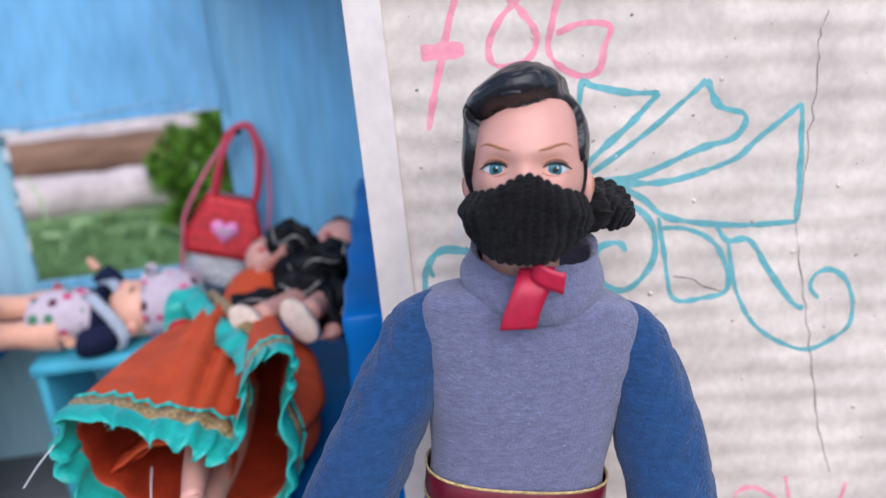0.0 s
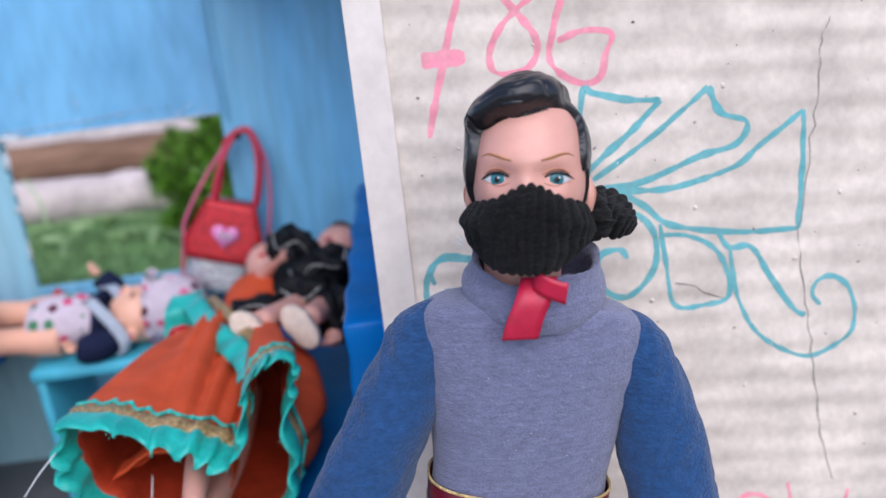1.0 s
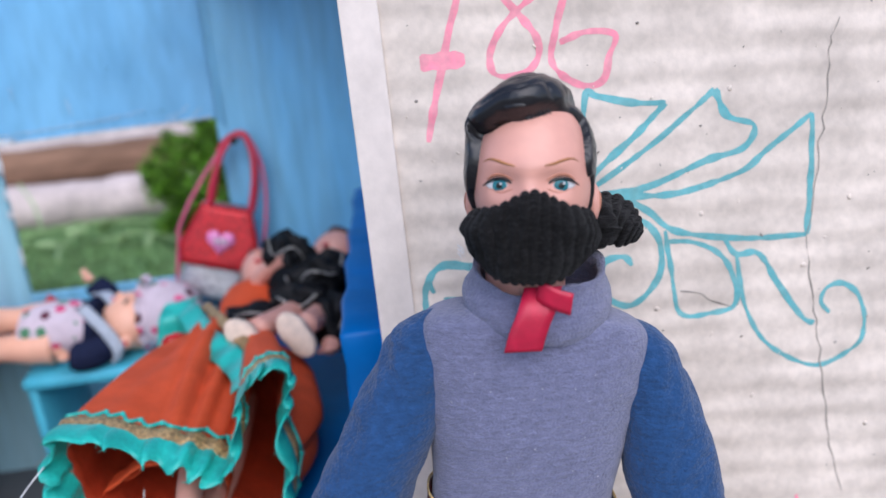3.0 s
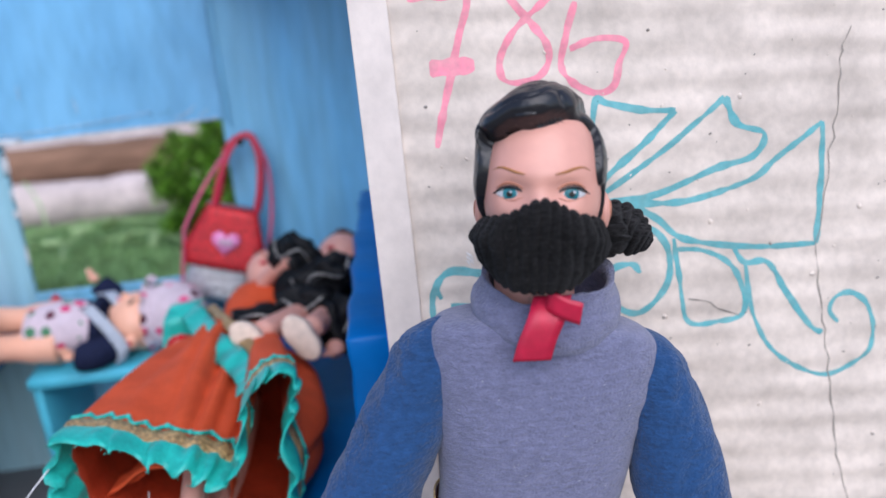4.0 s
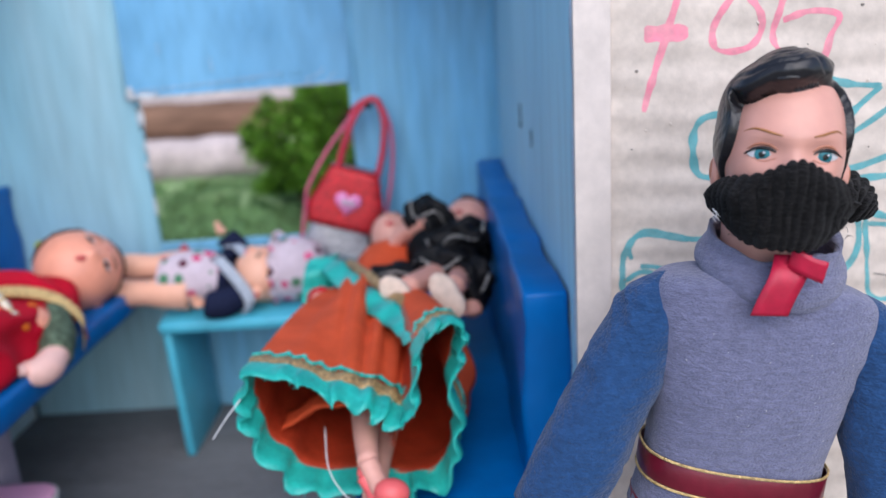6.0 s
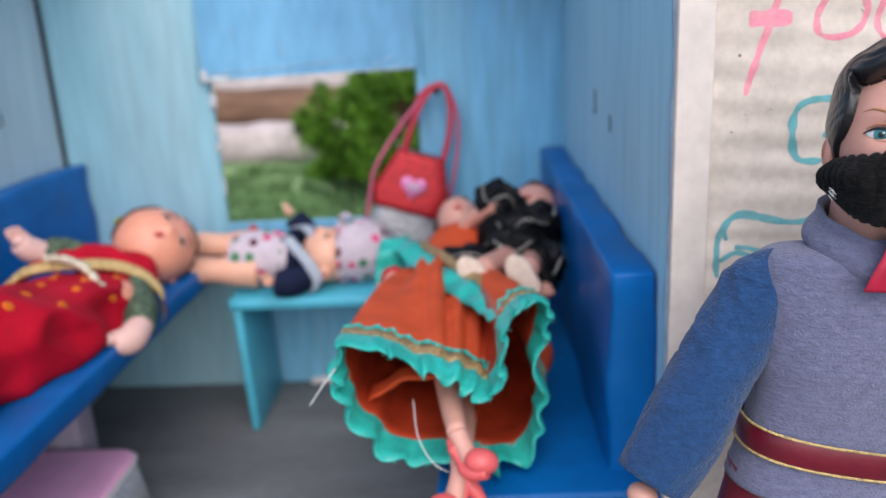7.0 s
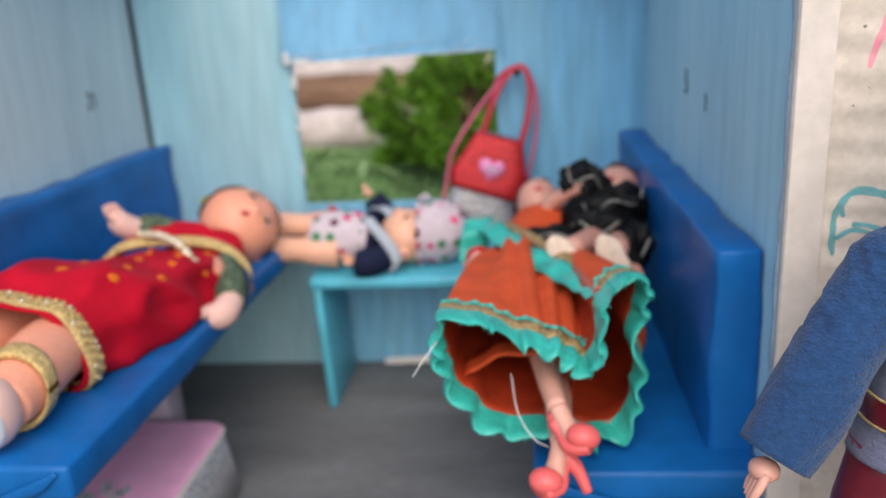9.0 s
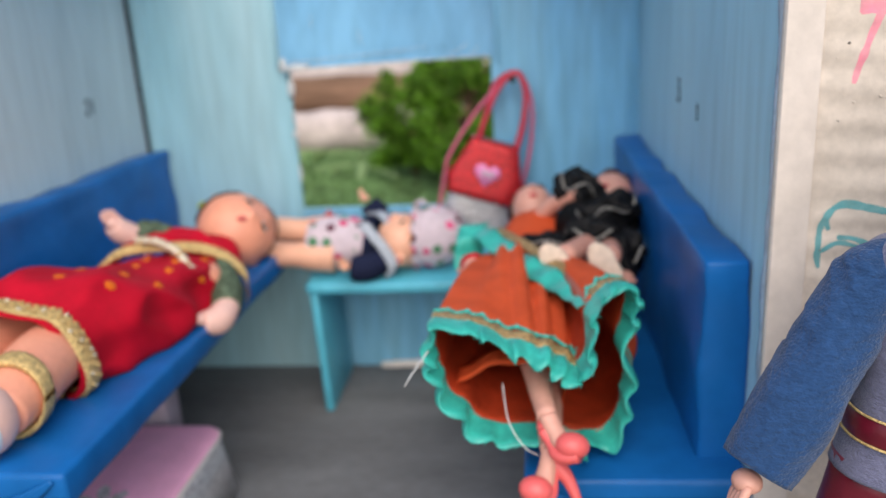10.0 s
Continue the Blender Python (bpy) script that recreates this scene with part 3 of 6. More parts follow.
# ---- furniture ----
def wrapped(bm, x0, x1, y0, y1, z0, z1, amp=0.0007, cuts=14, bevel=0.0018):
    """A box wrapped in paper: rounded edges and shallow creases."""
    tmp = bmesh.new()
    bmesh.ops.create_cube(tmp, size=1.0, matrix=Matrix.Translation(((x0 + x1) / 2, (y0 + y1) / 2, (z0 + z1) / 2)) @ Matrix.Diagonal((x1 - x0, y1 - y0, z1 - z0, 1)))
    bmesh.ops.bevel(tmp, geom=tmp.edges[:], offset=bevel, segments=2, affect="EDGES", profile=0.5)
    bmesh.ops.subdivide_edges(tmp, edges=[e for e in tmp.edges if e.calc_length() > 0.02], cuts=cuts, use_grid_fill=True)
    tmp.normal_update()
    for v in tmp.verts:
        p = v.co * 38
        k = noise.noise(p) + 0.6 * abs(noise.noise(p * 2.7)) - 0.6 * abs(noise.noise(Vector((p.y, p.z, p.x)) * 1.6))
        v.co += v.normal * amp * k
    me = bpy.data.meshes.new("tmp")
    tmp.to_mesh(me)
    tmp.free()
    bm.from_mesh(me)
    bpy.data.meshes.remove(me)


def bench(x0, x1, y0, y1, z, back_x0, back_x1, back_y0, top, label, supports):
    e = thing("bench", label, "bench", ((x0 + x1) / 2, (y0 + y1) / 2, 0), "compartment benches")
    inv = Matrix.Translation(-Vector(e.location))
    pieces = [("seat", (x0, x1, y0, y1, z - 0.013, z), M_BENCH), ("backrest", (back_x0, back_x1, back_y0, y1, z - 0.004, top), M_BENCH)]
    pieces += [("support", d, M_LILAC) for d in supports]
    for n, dims, m in pieces:
        bm = bmesh.new()
        if n == "support":
            box(bm, *dims, 0.001)
        else:
            wrapped(bm, *dims, amp=0.0008 if n == "seat" else 0.0022)
        bm.transform(inv)
        part(n, bm, m, e)
    # folded paper ends
    for n, pts, w in [("fold", [(x1 - 0.004 if x0 < -0.2 else x0 + 0.004, y0 - 0.0008, z - 0.002), (x1 - 0.012 if x0 < -0.2 else x0 + 0.012, y0 - 0.0016, z - 0.007), (x1 - 0.026 if x0 < -0.2 else x0 + 0.03, y0 - 0.0008, z - 0.012)], 0.0045)]:
        bm = bmesh.new()
        tube(bm, pts, [0.0008, w * 0.5, 0.001], 8, flat=0.2, up=(0, 1, 0))
        bm.transform(inv)
        part(n, bm, M_BENCH, e)
    return e


bench(-0.3045, -0.204, 0.177, 0.474, 0.103, -0.3045, -0.2905, 0.177, 0.160, "long bench wrapped in shiny blue paper, bearing the doll in red",
      ((-0.300, -0.250, 0.335, 0.352, 0.0005, 0.0895), (-0.300, -0.26, 0.183, 0.199, 0.0005, 0.0895)))
bench(-0.057, 0.0175, 0.203, 0.474, 0.085, 0.0025, 0.0175, 0.217, 0.157, "blue paper-wrapped bench with a tall creased backrest",
      ((-0.045, 0.015, 0.25, 0.265, 0.0005, 0.0715), (-0.045, 0.015, 0.43, 0.445, 0.0005, 0.0715)))

e = thing("side_table", "turquoise paper-covered little table under the window", "table", (-0.14, 0.44, 0))
inv = Matrix.Translation((0.14, -0.44, 0))
bm = bmesh.new()
wrapped(bm, -0.187, -0.070, 0.406, 0.474, 0.0, 0.006, 0.0003, 10, 0.0012)
for v in bm.verts:
    v.co.z += 0.0792 + (v.co.y - 0.406) * 0.16
bm.transform(inv)
part("tabletop", bm, M_TABLE, e)
for x in (-0.1855, -0.0765):
    bm = bmesh.new()
    box(bm, x, x + 0.0048, 0.4075, 0.470, 0.0005, 0.0795, 0.0008)
    for v in bm.verts:
        v.co.x += 0.003 * (1 - v.co.z / 0.08) * (1 if x < -0.1 else -1)
    bm.transform(inv)
    part("leg", bm, M_TABLE, e)

# ---- things in the compartment ----
def ribbon(bm, pts, width, mat=0, n=10, amp=0.0, waves=10, across=(0, 0, 1), thick=0.0004, cols=4, bend=(0, -1, 0), phase=0.0, ramp=False):
    """A cloth band along pts, spread along 'across', ruffled along 'bend'."""
    path = smooth_path(pts, n)
    A, B = Vector(across).normalized(), Vector(bend).normalized()
    top, low = [], []
    for i, p in enumerate(path):
        u = i / (len(path) - 1)
        ra, rb = [], []
        for k in range(cols + 1):
            v = k / cols - 0.5
            w = amp * math.sin(2 * math.pi * waves * u + phase + 0.9 * math.sin(5 * u + phase)) * ((v + 0.5) if ramp else 1)
            q = p + A * width * v + B * w + A * amp * 0.35 * math.cos(2 * math.pi * waves * u + phase) * (v + 0.5)
            ra.append(bm.verts.new(q + B * thick))
            rb.append(bm.verts.new(q - B * thick))
        top.append(ra)
        low.append(rb)
    for i in range(len(path) - 1):
        for k in range(cols):
            for rows in (top, low):
                bm.faces.new((rows[i][k], rows[i][k + 1], rows[i + 1][k + 1], rows[i + 1][k])).material_index = mat
        for k in (0, cols):
            bm.faces.new((top[i][k], top[i + 1][k], low[i + 1][k], low[i][k])).material_index = mat
    for i in (0, len(path) - 1):
        for k in range(cols):
            bm.faces.new((top[i][k], top[i][k + 1], low[i][k + 1], low[i][k])).material_index = mat


def ring_points(ctrl, count):
    """Closed smooth outline through ctrl, resampled to count points."""
    P = smooth_path([*ctrl, ctrl[0]], 12)[:-1]
    return [P[int(i * len(P) / count)] for i in range(count)]


def fingers(bm, base, way, side, size, mat):
    """A small moulded palm with four fingers and a thumb."""
    b, w, s = Vector(base), Vector(way).normalized(), Vector(side).normalized()
    blob(bm, b, (size * 0.9, size * 0.9, size * 0.7), mat=mat, seg=12)
    for k in (-1.5, -0.5, 0.5, 1.5):
        p = b + s * size * 0.42 * k
        tube(bm, [p, p + w * size * 1.1 + s * 0.1 * k * size, p + w * size * (1.9 - 0.12 * abs(k))], [size * 0.30, size * 0.27, size * 0.16], 8, mat, 3)
    tube(bm, [b, b + s * size * 0.9 + w * size * 0.3, b + s * size * 1.2 + w * size * 0.9], [size * 0.3, size * 0.27, size * 0.17], 8, mat, 3)


def eye(bm, c, out, across, size, white, iris, black):
    """A painted eye: almond, iris, pupil, lash line and a glint."""
    c, o, a = Vector(c), Vector(out).normalized(), Vector(across).normalized()
    u = a.cross(o).normalized()
    if u.z < 0 and abs(u.z) > 0.3:
        u = -u
    def disc(r, h, lift, mat, off=(0, 0), almond=0.0, cut=9.0):
        mid = bm.verts.new(c + o * (lift + r * 0.16) + a * off[0] + u * off[1])
        ring = []
        for k in range(24):
            t = 2 * math.pi * k / 24
            x, y = math.cos(t), math.sin(t)
            y *= (1 - almond * abs(x) ** 2.2)
            y = max(-cut, min(cut, y))
            ring.append(bm.verts.new(c + o * lift + a * (r * x + off[0]) + u * (h * y + off[1])))
        for k in range(24):
            bm.faces.new((ring[k], ring[(k + 1) % 24], mid)).material_index = mat
    disc(size, size * 0.43, 0.0, white, almond=0.55)
    disc(size * 0.50, size * 0.48, size * 0.08, iris, cut=0.84)
    disc(size * 0.21, size * 0.21, size * 0.15, black)
    disc(size * 0.08, size * 0.08, size * 0.24, white, (size * 0.14, size * 0.14))
    tube(bm, [c + a * size * x + u * size * y + o * size * 0.12 for x, y in ((-1.15, -0.02), (-0.55, 0.36), (0.1, 0.45), (0.65, 0.33), (1.2, -0.02))], [size * 0.05, size * 0.10, size * 0.12, size * 0.10, size * 0.04], 6, black, 4)


# man doll with a knitted mask, standing in front of the cream board
SKIN, HAIR, KNIT, FLEECE, SLEEVE, RED, BELT, GOLD, WHITE, IRIS, BLACK, BROW, LID, ZIP = range(14)
MAN_MATS = [M_SKIN, M_HAIR, M_KNIT, M_FLEECE, M_SLEEVE, M_RED, M_BELT, M_GOLD, M_EYE_WHITE, M_IRIS, M_BLACK, M_BROW, M_LID, M_ZIP]


def smoothstep(a, b, x):
    t = min(1, max(0, (x - a) / (b - a)))
    return t * t * (3 - 2 * t)


def man_doll():
    bm = bmesh.new()
    # head: local metres, x to the viewer's right, y away, z up, face towards -y
    def head_point(d, grow=1.0):
        x, y, z = d
        w = 0.0122 - 0.0034 * smoothstep(-0.1, -1.0, z) + 0.0002 * smoothstep(0.1, 0.6, z)
        front = 0.0140 - 0.0010 * smoothstep(0.3, 1.0, z)
        depth = front if y < 0 else 0.0172
        q = Vector((w * x * grow, depth * y * grow, (0.0188 if z > 0 else 0.0215) * z * grow))
        if y < 0:
            brow = math.exp(-((z - 0.20) / 0.11) ** 2) * math.exp(-(x / 0.75) ** 4)
            socket = math.exp(-((z - 0.04) / 0.13) ** 2) * (math.exp(-((x - 0.42) / 0.24) ** 2) + math.exp(-((x + 0.42) / 0.24) ** 2))
            nose = math.exp(-(x / 0.15) ** 2) * smoothstep(0.16, -0.30, z) * smoothstep(-0.52, -0.36, z)
            q.y += (-0.0009 * brow + 0.0018 * socket - 0.0027 * nose) * grow
        return q

    def surf(x, z, lift):
        dx, dz = x / 0.0122, z / 0.0188
        q = head_point(Vector((dx, -math.sqrt(max(0.02, 1 - dx * dx - dz * dz)), dz)))
        return Vector((x, q.y - lift, z))
    vs = bmesh.ops.create_uvsphere(bm, u_segments=72, v_segments=56, radius=1.0)["verts"]
    for v in vs:
        v.co = head_point(Vector(v.co).normalized())
    for f in {f for v in vs for f in v.link_faces}:
        f.material_index = SKIN

    # moulded hair: side parting, a thick wave combed over the forehead, cropped sides
    def hairline(x):
        """Height of the hair's front edge, in head units, across the forehead."""
        z = 0.67 + 0.07 * math.exp(-((x - 0.45) / 0.35) ** 2) - 0.12 * smoothstep(-0.25, -0.75, x)
        z -= 0.66 * smoothstep(-0.74, -0.98, x) + 0.62 * smoothstep(0.76, 0.93, x)
        return z
    vs = bmesh.ops.create_uvsphere(bm, u_segments=280, v_segments=240, radius=1.0)["verts"]
    for v in vs:
        d = Vector(v.co).normalized()
        back = smoothstep(-0.30, 0.40, d.y)
        line = hairline(d.x) - 1.15 * back * smoothstep(0.2, 0.9, abs(d.x) + max(0, d.y))
        over = smoothstep(line - 0.025, line + 0.035, d.z)
        part_at = 0.60 + 0.16 * d.y
        top = smoothstep(part_at + 0.05, part_at - 0.05, d.x)          # combed side of the parting
        h = d.z - line
        lip = top * smoothstep(0.10, -0.55, d.y) * smoothstep(0.35, 0.55, d.z)
        roll = math.exp(-((h - 0.12) / 0.12) ** 2) * lip
        swirl = smoothstep(-0.05, 0.30, d.x)
        s = h * (1 - 0.75 * swirl) + 0.30 * (d.x + 0.25 * d.y) * swirl + 0.10 * d.y * (1 - swirl)
        s += 0.02 * noise.noise(d * 3.0)
        lock = abs(math.sin(s * 26.0 + 0.7)) ** 0.7
        fine = 0.5 + 0.5 * math.sin(s * 120.0 + 2.0 * noise.noise(d * 5))
        crop = 0.5 + 0.5 * math.sin((d.z + 0.5 * d.y) * 46 + 3 * noise.noise(d * 4))
        thick = 0.050 + top * smoothstep(0.15, 0.75, d.z) * 0.105 + 0.040 * roll + 0.03 * math.exp(-((d.x - 0.05) / 0.45) ** 2) * lip
        thick += top * smoothstep(0.1, 0.55, d.z) * (0.032 * (lock - 0.6) * (0.30 + lip) + 0.011 * fine) + (1 - top * smoothstep(0.1, 0.5, d.z)) * 0.008 * crop
        thick += 0.115 * smoothstep(0.50, 0.92, -d.x) * smoothstep(-0.35, 0.10, d.z) + 0.075 * smoothstep(0.55, 0.9, d.x) * smoothstep(-0.1, 0.4, d.z)
        thick += 0.05 * smoothstep(0.2, 0.9, d.y)
        thick -= 0.045 * math.exp(-((d.x - part_at) / 0.035) ** 2) * smoothstep(0.3, 0.6, d.z)
        v.co = head_point(d, 0.95 + over * (0.05 + thick))
        if over > 0.2:
            v.co.y -= 0.0030 * roll * over
            v.co.z -= 0.0016 * roll * over * smoothstep(0.16, 0.0, h)
            v.co.x -= 0.0012 * lip
    for f in {f for v in vs for f in v.link_faces}:
        f.material_index = HAIR
    # ears, eyes, brows, lids
    for s in (-1, 1):
        blob(bm, (s * 0.0124, 0.0026, -0.0050), (0.0017, 0.0031, 0.0046), (8, 0, s * 14), SKIN, 18)
        # shade of the ear's hollow, set in as a brown inner piece
        blob(bm, (s * 0.0136, 0.0020, -0.0046), (0.0008, 0.0016, 0.0026), (8, 0, s * 14), LID, 12)
        ex, ez = s * 0.0059, 0.0
        out = Vector((s * 0.34, -1, 0.0))
        eye(bm, surf(ex, ez, 0.0001), out, Vector((1, s * 0.34, 0)), 0.0030, WHITE, IRIS, BLACK)
        tube(bm, [surf(ex + s * k, ez + h, 0.00005) for k, h in ((-0.0030, 0.0040), (-0.0012, 0.0044), (0.0008, 0.0050), (0.0022, 0.0051), (0.0036, 0.0044))],
             [0.00012, 0.00026, 0.00026, 0.00018, 0.00006], 6, BROW, 5)
        tube(bm, [surf(ex + s * k, ez + h, -0.0001) for k, h in ((-0.0027, 0.0011), (-0.0010, 0.0021), (0.0010, 0.0021), (0.0027, 0.0010))], [0.00018, 0.00032, 0.00032, 0.00015], 6, LID, 5)
        tube(bm, [surf(ex + s * k, ez + h, 0.00002) for k, h in ((-0.0025, -0.0006), (0.0, -0.0013), (0.0025, -0.0005))], [0.00008, 0.00010, 0.00008], 6, LID, 5)
    # neck
    tube(bm, [(-0.0015, 0.0040, -0.012), (-0.0015, 0.0045, -0.026), (-0.0010, 0.005, -0.038)], [0.0088, 0.0088, 0.0100], 28, SKIN, 5)
    # knitted mask: thick rib columns over nose and chin, tapering below, gathered behind
    N, rows, RIBS = 396, 120, 18
    rings = []
    for r in range(rows + 1):
        v = r / rows
        ring = []
        for k in range(N):
            a = 2 * math.pi * k / N
            x, y = math.sin(a), -math.cos(a)
            face = smoothstep(-0.35, 0.75, -y)
            top = -0.0080 + 0.0030 * face + 0.0042 * math.exp(-((x - 0.06) / 0.50) ** 2) * (1 if y < 0 else 0)
            low = -0.0142 - 0.0046 * face * (0.55 + 0.45 * math.exp(-((x + 0.05) / 0.86) ** 4))
            ph = a * RIBS + 0.8 * math.sin(5 * a) + 1.1 * noise.noise(Vector((x * 2, y * 2, v * 2.5)))
            rib = abs(math.sin(ph)) ** 0.7
            col = math.floor(ph / math.pi)
            thread = math.sin(2 * math.pi * v * 34 + 1.7 * math.sin(col * 12.9) + 0.9 * math.sin(ph * 2) + 2.2 * noise.noise(Vector((x * 7, y * 7, v * 9))))
            edge = math.exp(-(v / 0.07) ** 2) + math.exp(-((v - 1) / 0.07) ** 2)
            bulge = math.sin(math.pi * min(1, v * 1.02)) ** 0.45 if 0 < v < 0.98 else 0.0
            flare = 0.08 * math.exp(-((v - 0.28) / 0.25) ** 2) * smoothstep(0.3, 0.95, abs(x)) * (1.0 if x < 0 else 0.45)
            taper = 0.10 * smoothstep(0.72, 1.0, v) * smoothstep(0.3, 0.9, abs(x))
            rr = 0.94 + 0.15 * bulge + flare - taper + 0.034 * (rib - 0.6) * (0.4 + 0.6 * bulge) + 0.015 * thread * bulge + 0.08 * noise.noise(Vector((x * 2.3, y * 2.3, v * 3 + 4))) * bulge
            z = top + (low - top) * v + (0.0008 if v < 0.5 else -0.0005) * edge * (rib - 0.3)
            ring.append((0.0127 * x * rr, (0.0163 if y < 0 else 0.0152) * y * rr, z))
        rings.append(ring)
    loft(bm, rings, KNIT, False, False)

    # gathered knot and tail of the same knit
    def bundle(pts, radii, ribs, lean, seed, flat=0.85):
        path = smooth_path(pts, 22)
        R = [q.x for q in smooth_path([(r, 0, 0) for r in radii], 22)]
        rings = []
        for i, p in enumerate(path):
            d = (path[min(i + 1, len(path) - 1)] - path[max(i - 1, 0)]).normalized()
            s = d.cross(Vector((0, 0, 1))).normalized()
            u = s.cross(d)
            t = i / (len(path) - 1)
            ring = []
            for k in range(56):
                a = 2 * math.pi * k / 56
                fold = abs(math.sin(ribs * math.pi * t + lean * math.sin(a + seed) + 0.5 * noise.noise(Vector((math.cos(a) * 2, math.sin(a) * 2, t * 3 + seed))))) ** 0.7
                k2 = 0.90 + 0.17 * fold + 0.02 * math.sin(a * 24) + 0.16 * noise.noise(Vector((math.cos(a) * 1.4, math.sin(a) * 1.4, t * 2.5 + seed)))
                ring.append(p + (s * math.cos(a) + u * math.sin(a) * flat) * R[i] * k2)
            rings.append(ring)
        loft(bm, rings, KNIT)
    bundle([(0.0085, 0.0105, -0.0100), (0.0130, 0.0130, -0.0092), (0.0175, 0.0140, -0.0100), (0.0215, 0.0140, -0.0122), (0.0238, 0.0138, -0.0136)], [0.0030, 0.0056, 0.0062, 0.0046, 0.0018], 9, 1.2, 1.0)
    bundle([(0.0120, 0.0100, -0.0045), (0.0145, 0.0085, -0.0080), (0.0150, 0.0085, -0.0120), (0.0130, 0.0100, -0.0150)], [0.0018, 0.0036, 0.0036, 0.0018], 6, 0.8, 3.0)
    # loose yarn ends and a pale fluff
    for k in range(26):
        a = random.uniform(-1.5, 1.5)
        p = Vector((0.0142 * math.sin(a), -0.0178 * math.cos(a), random.choice((-0.0055 - 0.002 * abs(a), -0.0195 + 0.003 * abs(a)))))
        q = p + Vector((random.uniform(-0.0012, 0.0012), -0.0008, random.uniform(-0.0014, 0.0014)))
        tube(bm, [p, (p + q) / 2 + Vector((0, -0.0003, 0.0003)), q], [0.00005, 0.00004, 0.00003], 4, KNIT, 3)
    for k in range(5):
        p = Vector((-0.0138 + 0.0006 * k % 0.0012, -0.0104, -0.0125 - 0.0004 * k))
        tube(bm, [p, p + Vector((-0.0006, -0.0009, 0.0008)), p + Vector((0.0003, -0.0012, -0.0004))], [0.00006, 0.00010, 0.00005], 5, WHITE, 3)
    # head and mask turned a little to one side
    head_turn = Euler((0, 0, radians(-9))).to_matrix()
    for v in bm.verts:
        v.co = head_turn @ v.co
    head_count = len(bm.verts)

    # jumper: rings of (z, half width, half depth, middle y)
    body = [(-0.0275, 0.0115, 0.0085, 0.0060), (-0.0285, 0.0185, 0.0115, 0.0060), (-0.0305, 0.0235, 0.0134, 0.0060), (-0.0345, 0.0258, 0.0140, 0.0062), (-0.0430, 0.0250, 0.0150, 0.0062),
            (-0.0530, 0.0228, 0.0150, 0.0062), (-0.0620, 0.0214, 0.0142, 0.0062), (-0.0700, 0.0206, 0.0136, 0.0062), (-0.0790, 0.0212, 0.0138, 0.0062), (-0.0880, 0.0225, 0.0145, 0.0062)]
    path = smooth_path([(b[0], b[1], b[2]) for b in body], 8)
    mids = [p.x for p in smooth_path([(b[3], 0, 0) for b in body], 8)]
    rings = []
    for p, cy in zip(path, mids):
        ring = []
        for k in range(160):
            a = 2 * math.pi * k / 160
            x, y = math.cos(a), math.sin(a)
            s = 1 / (abs(x) ** 2.5 + abs(y) ** 2.5) ** (1 / 2.5)
            fold = 0.0005 * noise.noise(Vector((x * 1.5, y * 1.5, p.x * 70)))
            # drag lines from the armholes
            fold += 0.0002 * math.sin((p.x + 0.034) * 900 + 5 * abs(x)) * smoothstep(0.45, 0.95, abs(x)) * math.exp(-((p.x + 0.047) / 0.010) ** 2)
            ring.append(((p.y + fold) * x * s, cy + (p.z + fold) * y * s, p.x))
        rings.append(ring)
    loft(bm, rings, lambda i, j: FLEECE)
    # stand-up collar, lower in front, folded over a little
    rings = []
    for v in range(17):
        t = v / 16
        ring = []
        for k in range(96):
            a = 2 * math.pi * k / 96
            x, y = math.cos(a), math.sin(a)
            u, r = (t * 2, 1.0) if t <= 0.5 else (2 - t * 2, 0.885)
            front = max(0, -y)
            top = 0.0104 + 0.0012 * x + 0.0022 * y - 0.0022 * math.exp(-((x + 0.42) / 0.30) ** 2) * front + 0.0005 * math.sin(3 * a) + 0.0003 * noise.noise(Vector((x * 4, y * 4, 2)))
            z = -0.0280 + u * top - 0.0052 * (1 - u * 0.75) * front
            wide = 0.0149 - 0.0006 * u + 0.0017 * math.sin(math.pi * min(1, u * 1.5)) ** 0.5
            ring.append((wide * x * r, 0.0050 + (wide - 0.0008) * y * r, z + 0.0002 * noise.noise(Vector((x * 9, y * 9, u * 4)))))
        rings.append(ring)
    loft(bm, rings, FLEECE, False, False)
    # red ribbon tucked under the mask, its top corner folded over
    ribbon(bm, [(-0.0010, -0.0100, -0.0205), (-0.0022, -0.0126, -0.0245), (-0.0036, -0.0128, -0.0290), (-0.0044, -0.0122, -0.0335)], 0.0076, RED, 6, across=(1, 0, 0.10), bend=(0, -1, 0), thick=0.0002)
    ribbon(bm, [(-0.0024, -0.0122, -0.0207), (0.0010, -0.0144, -0.0220), (0.0042, -0.0148, -0.0229)], 0.0046, RED, 6, across=(0.02, -0.2, 1), bend=(0.1, -1, 0), thick=0.0002, amp=0.0004, waves=1)
    # open back seam with pink zip tape
    ribbon(bm, [(0.001, 0.0182, -0.026), (0.001, 0.0222, -0.045), (0.001, 0.0226, -0.065), (0.001, 0.0212, -0.085)], 0.0035, ZIP, 8, across=(1, 0, 0), bend=(0, 1, 0))
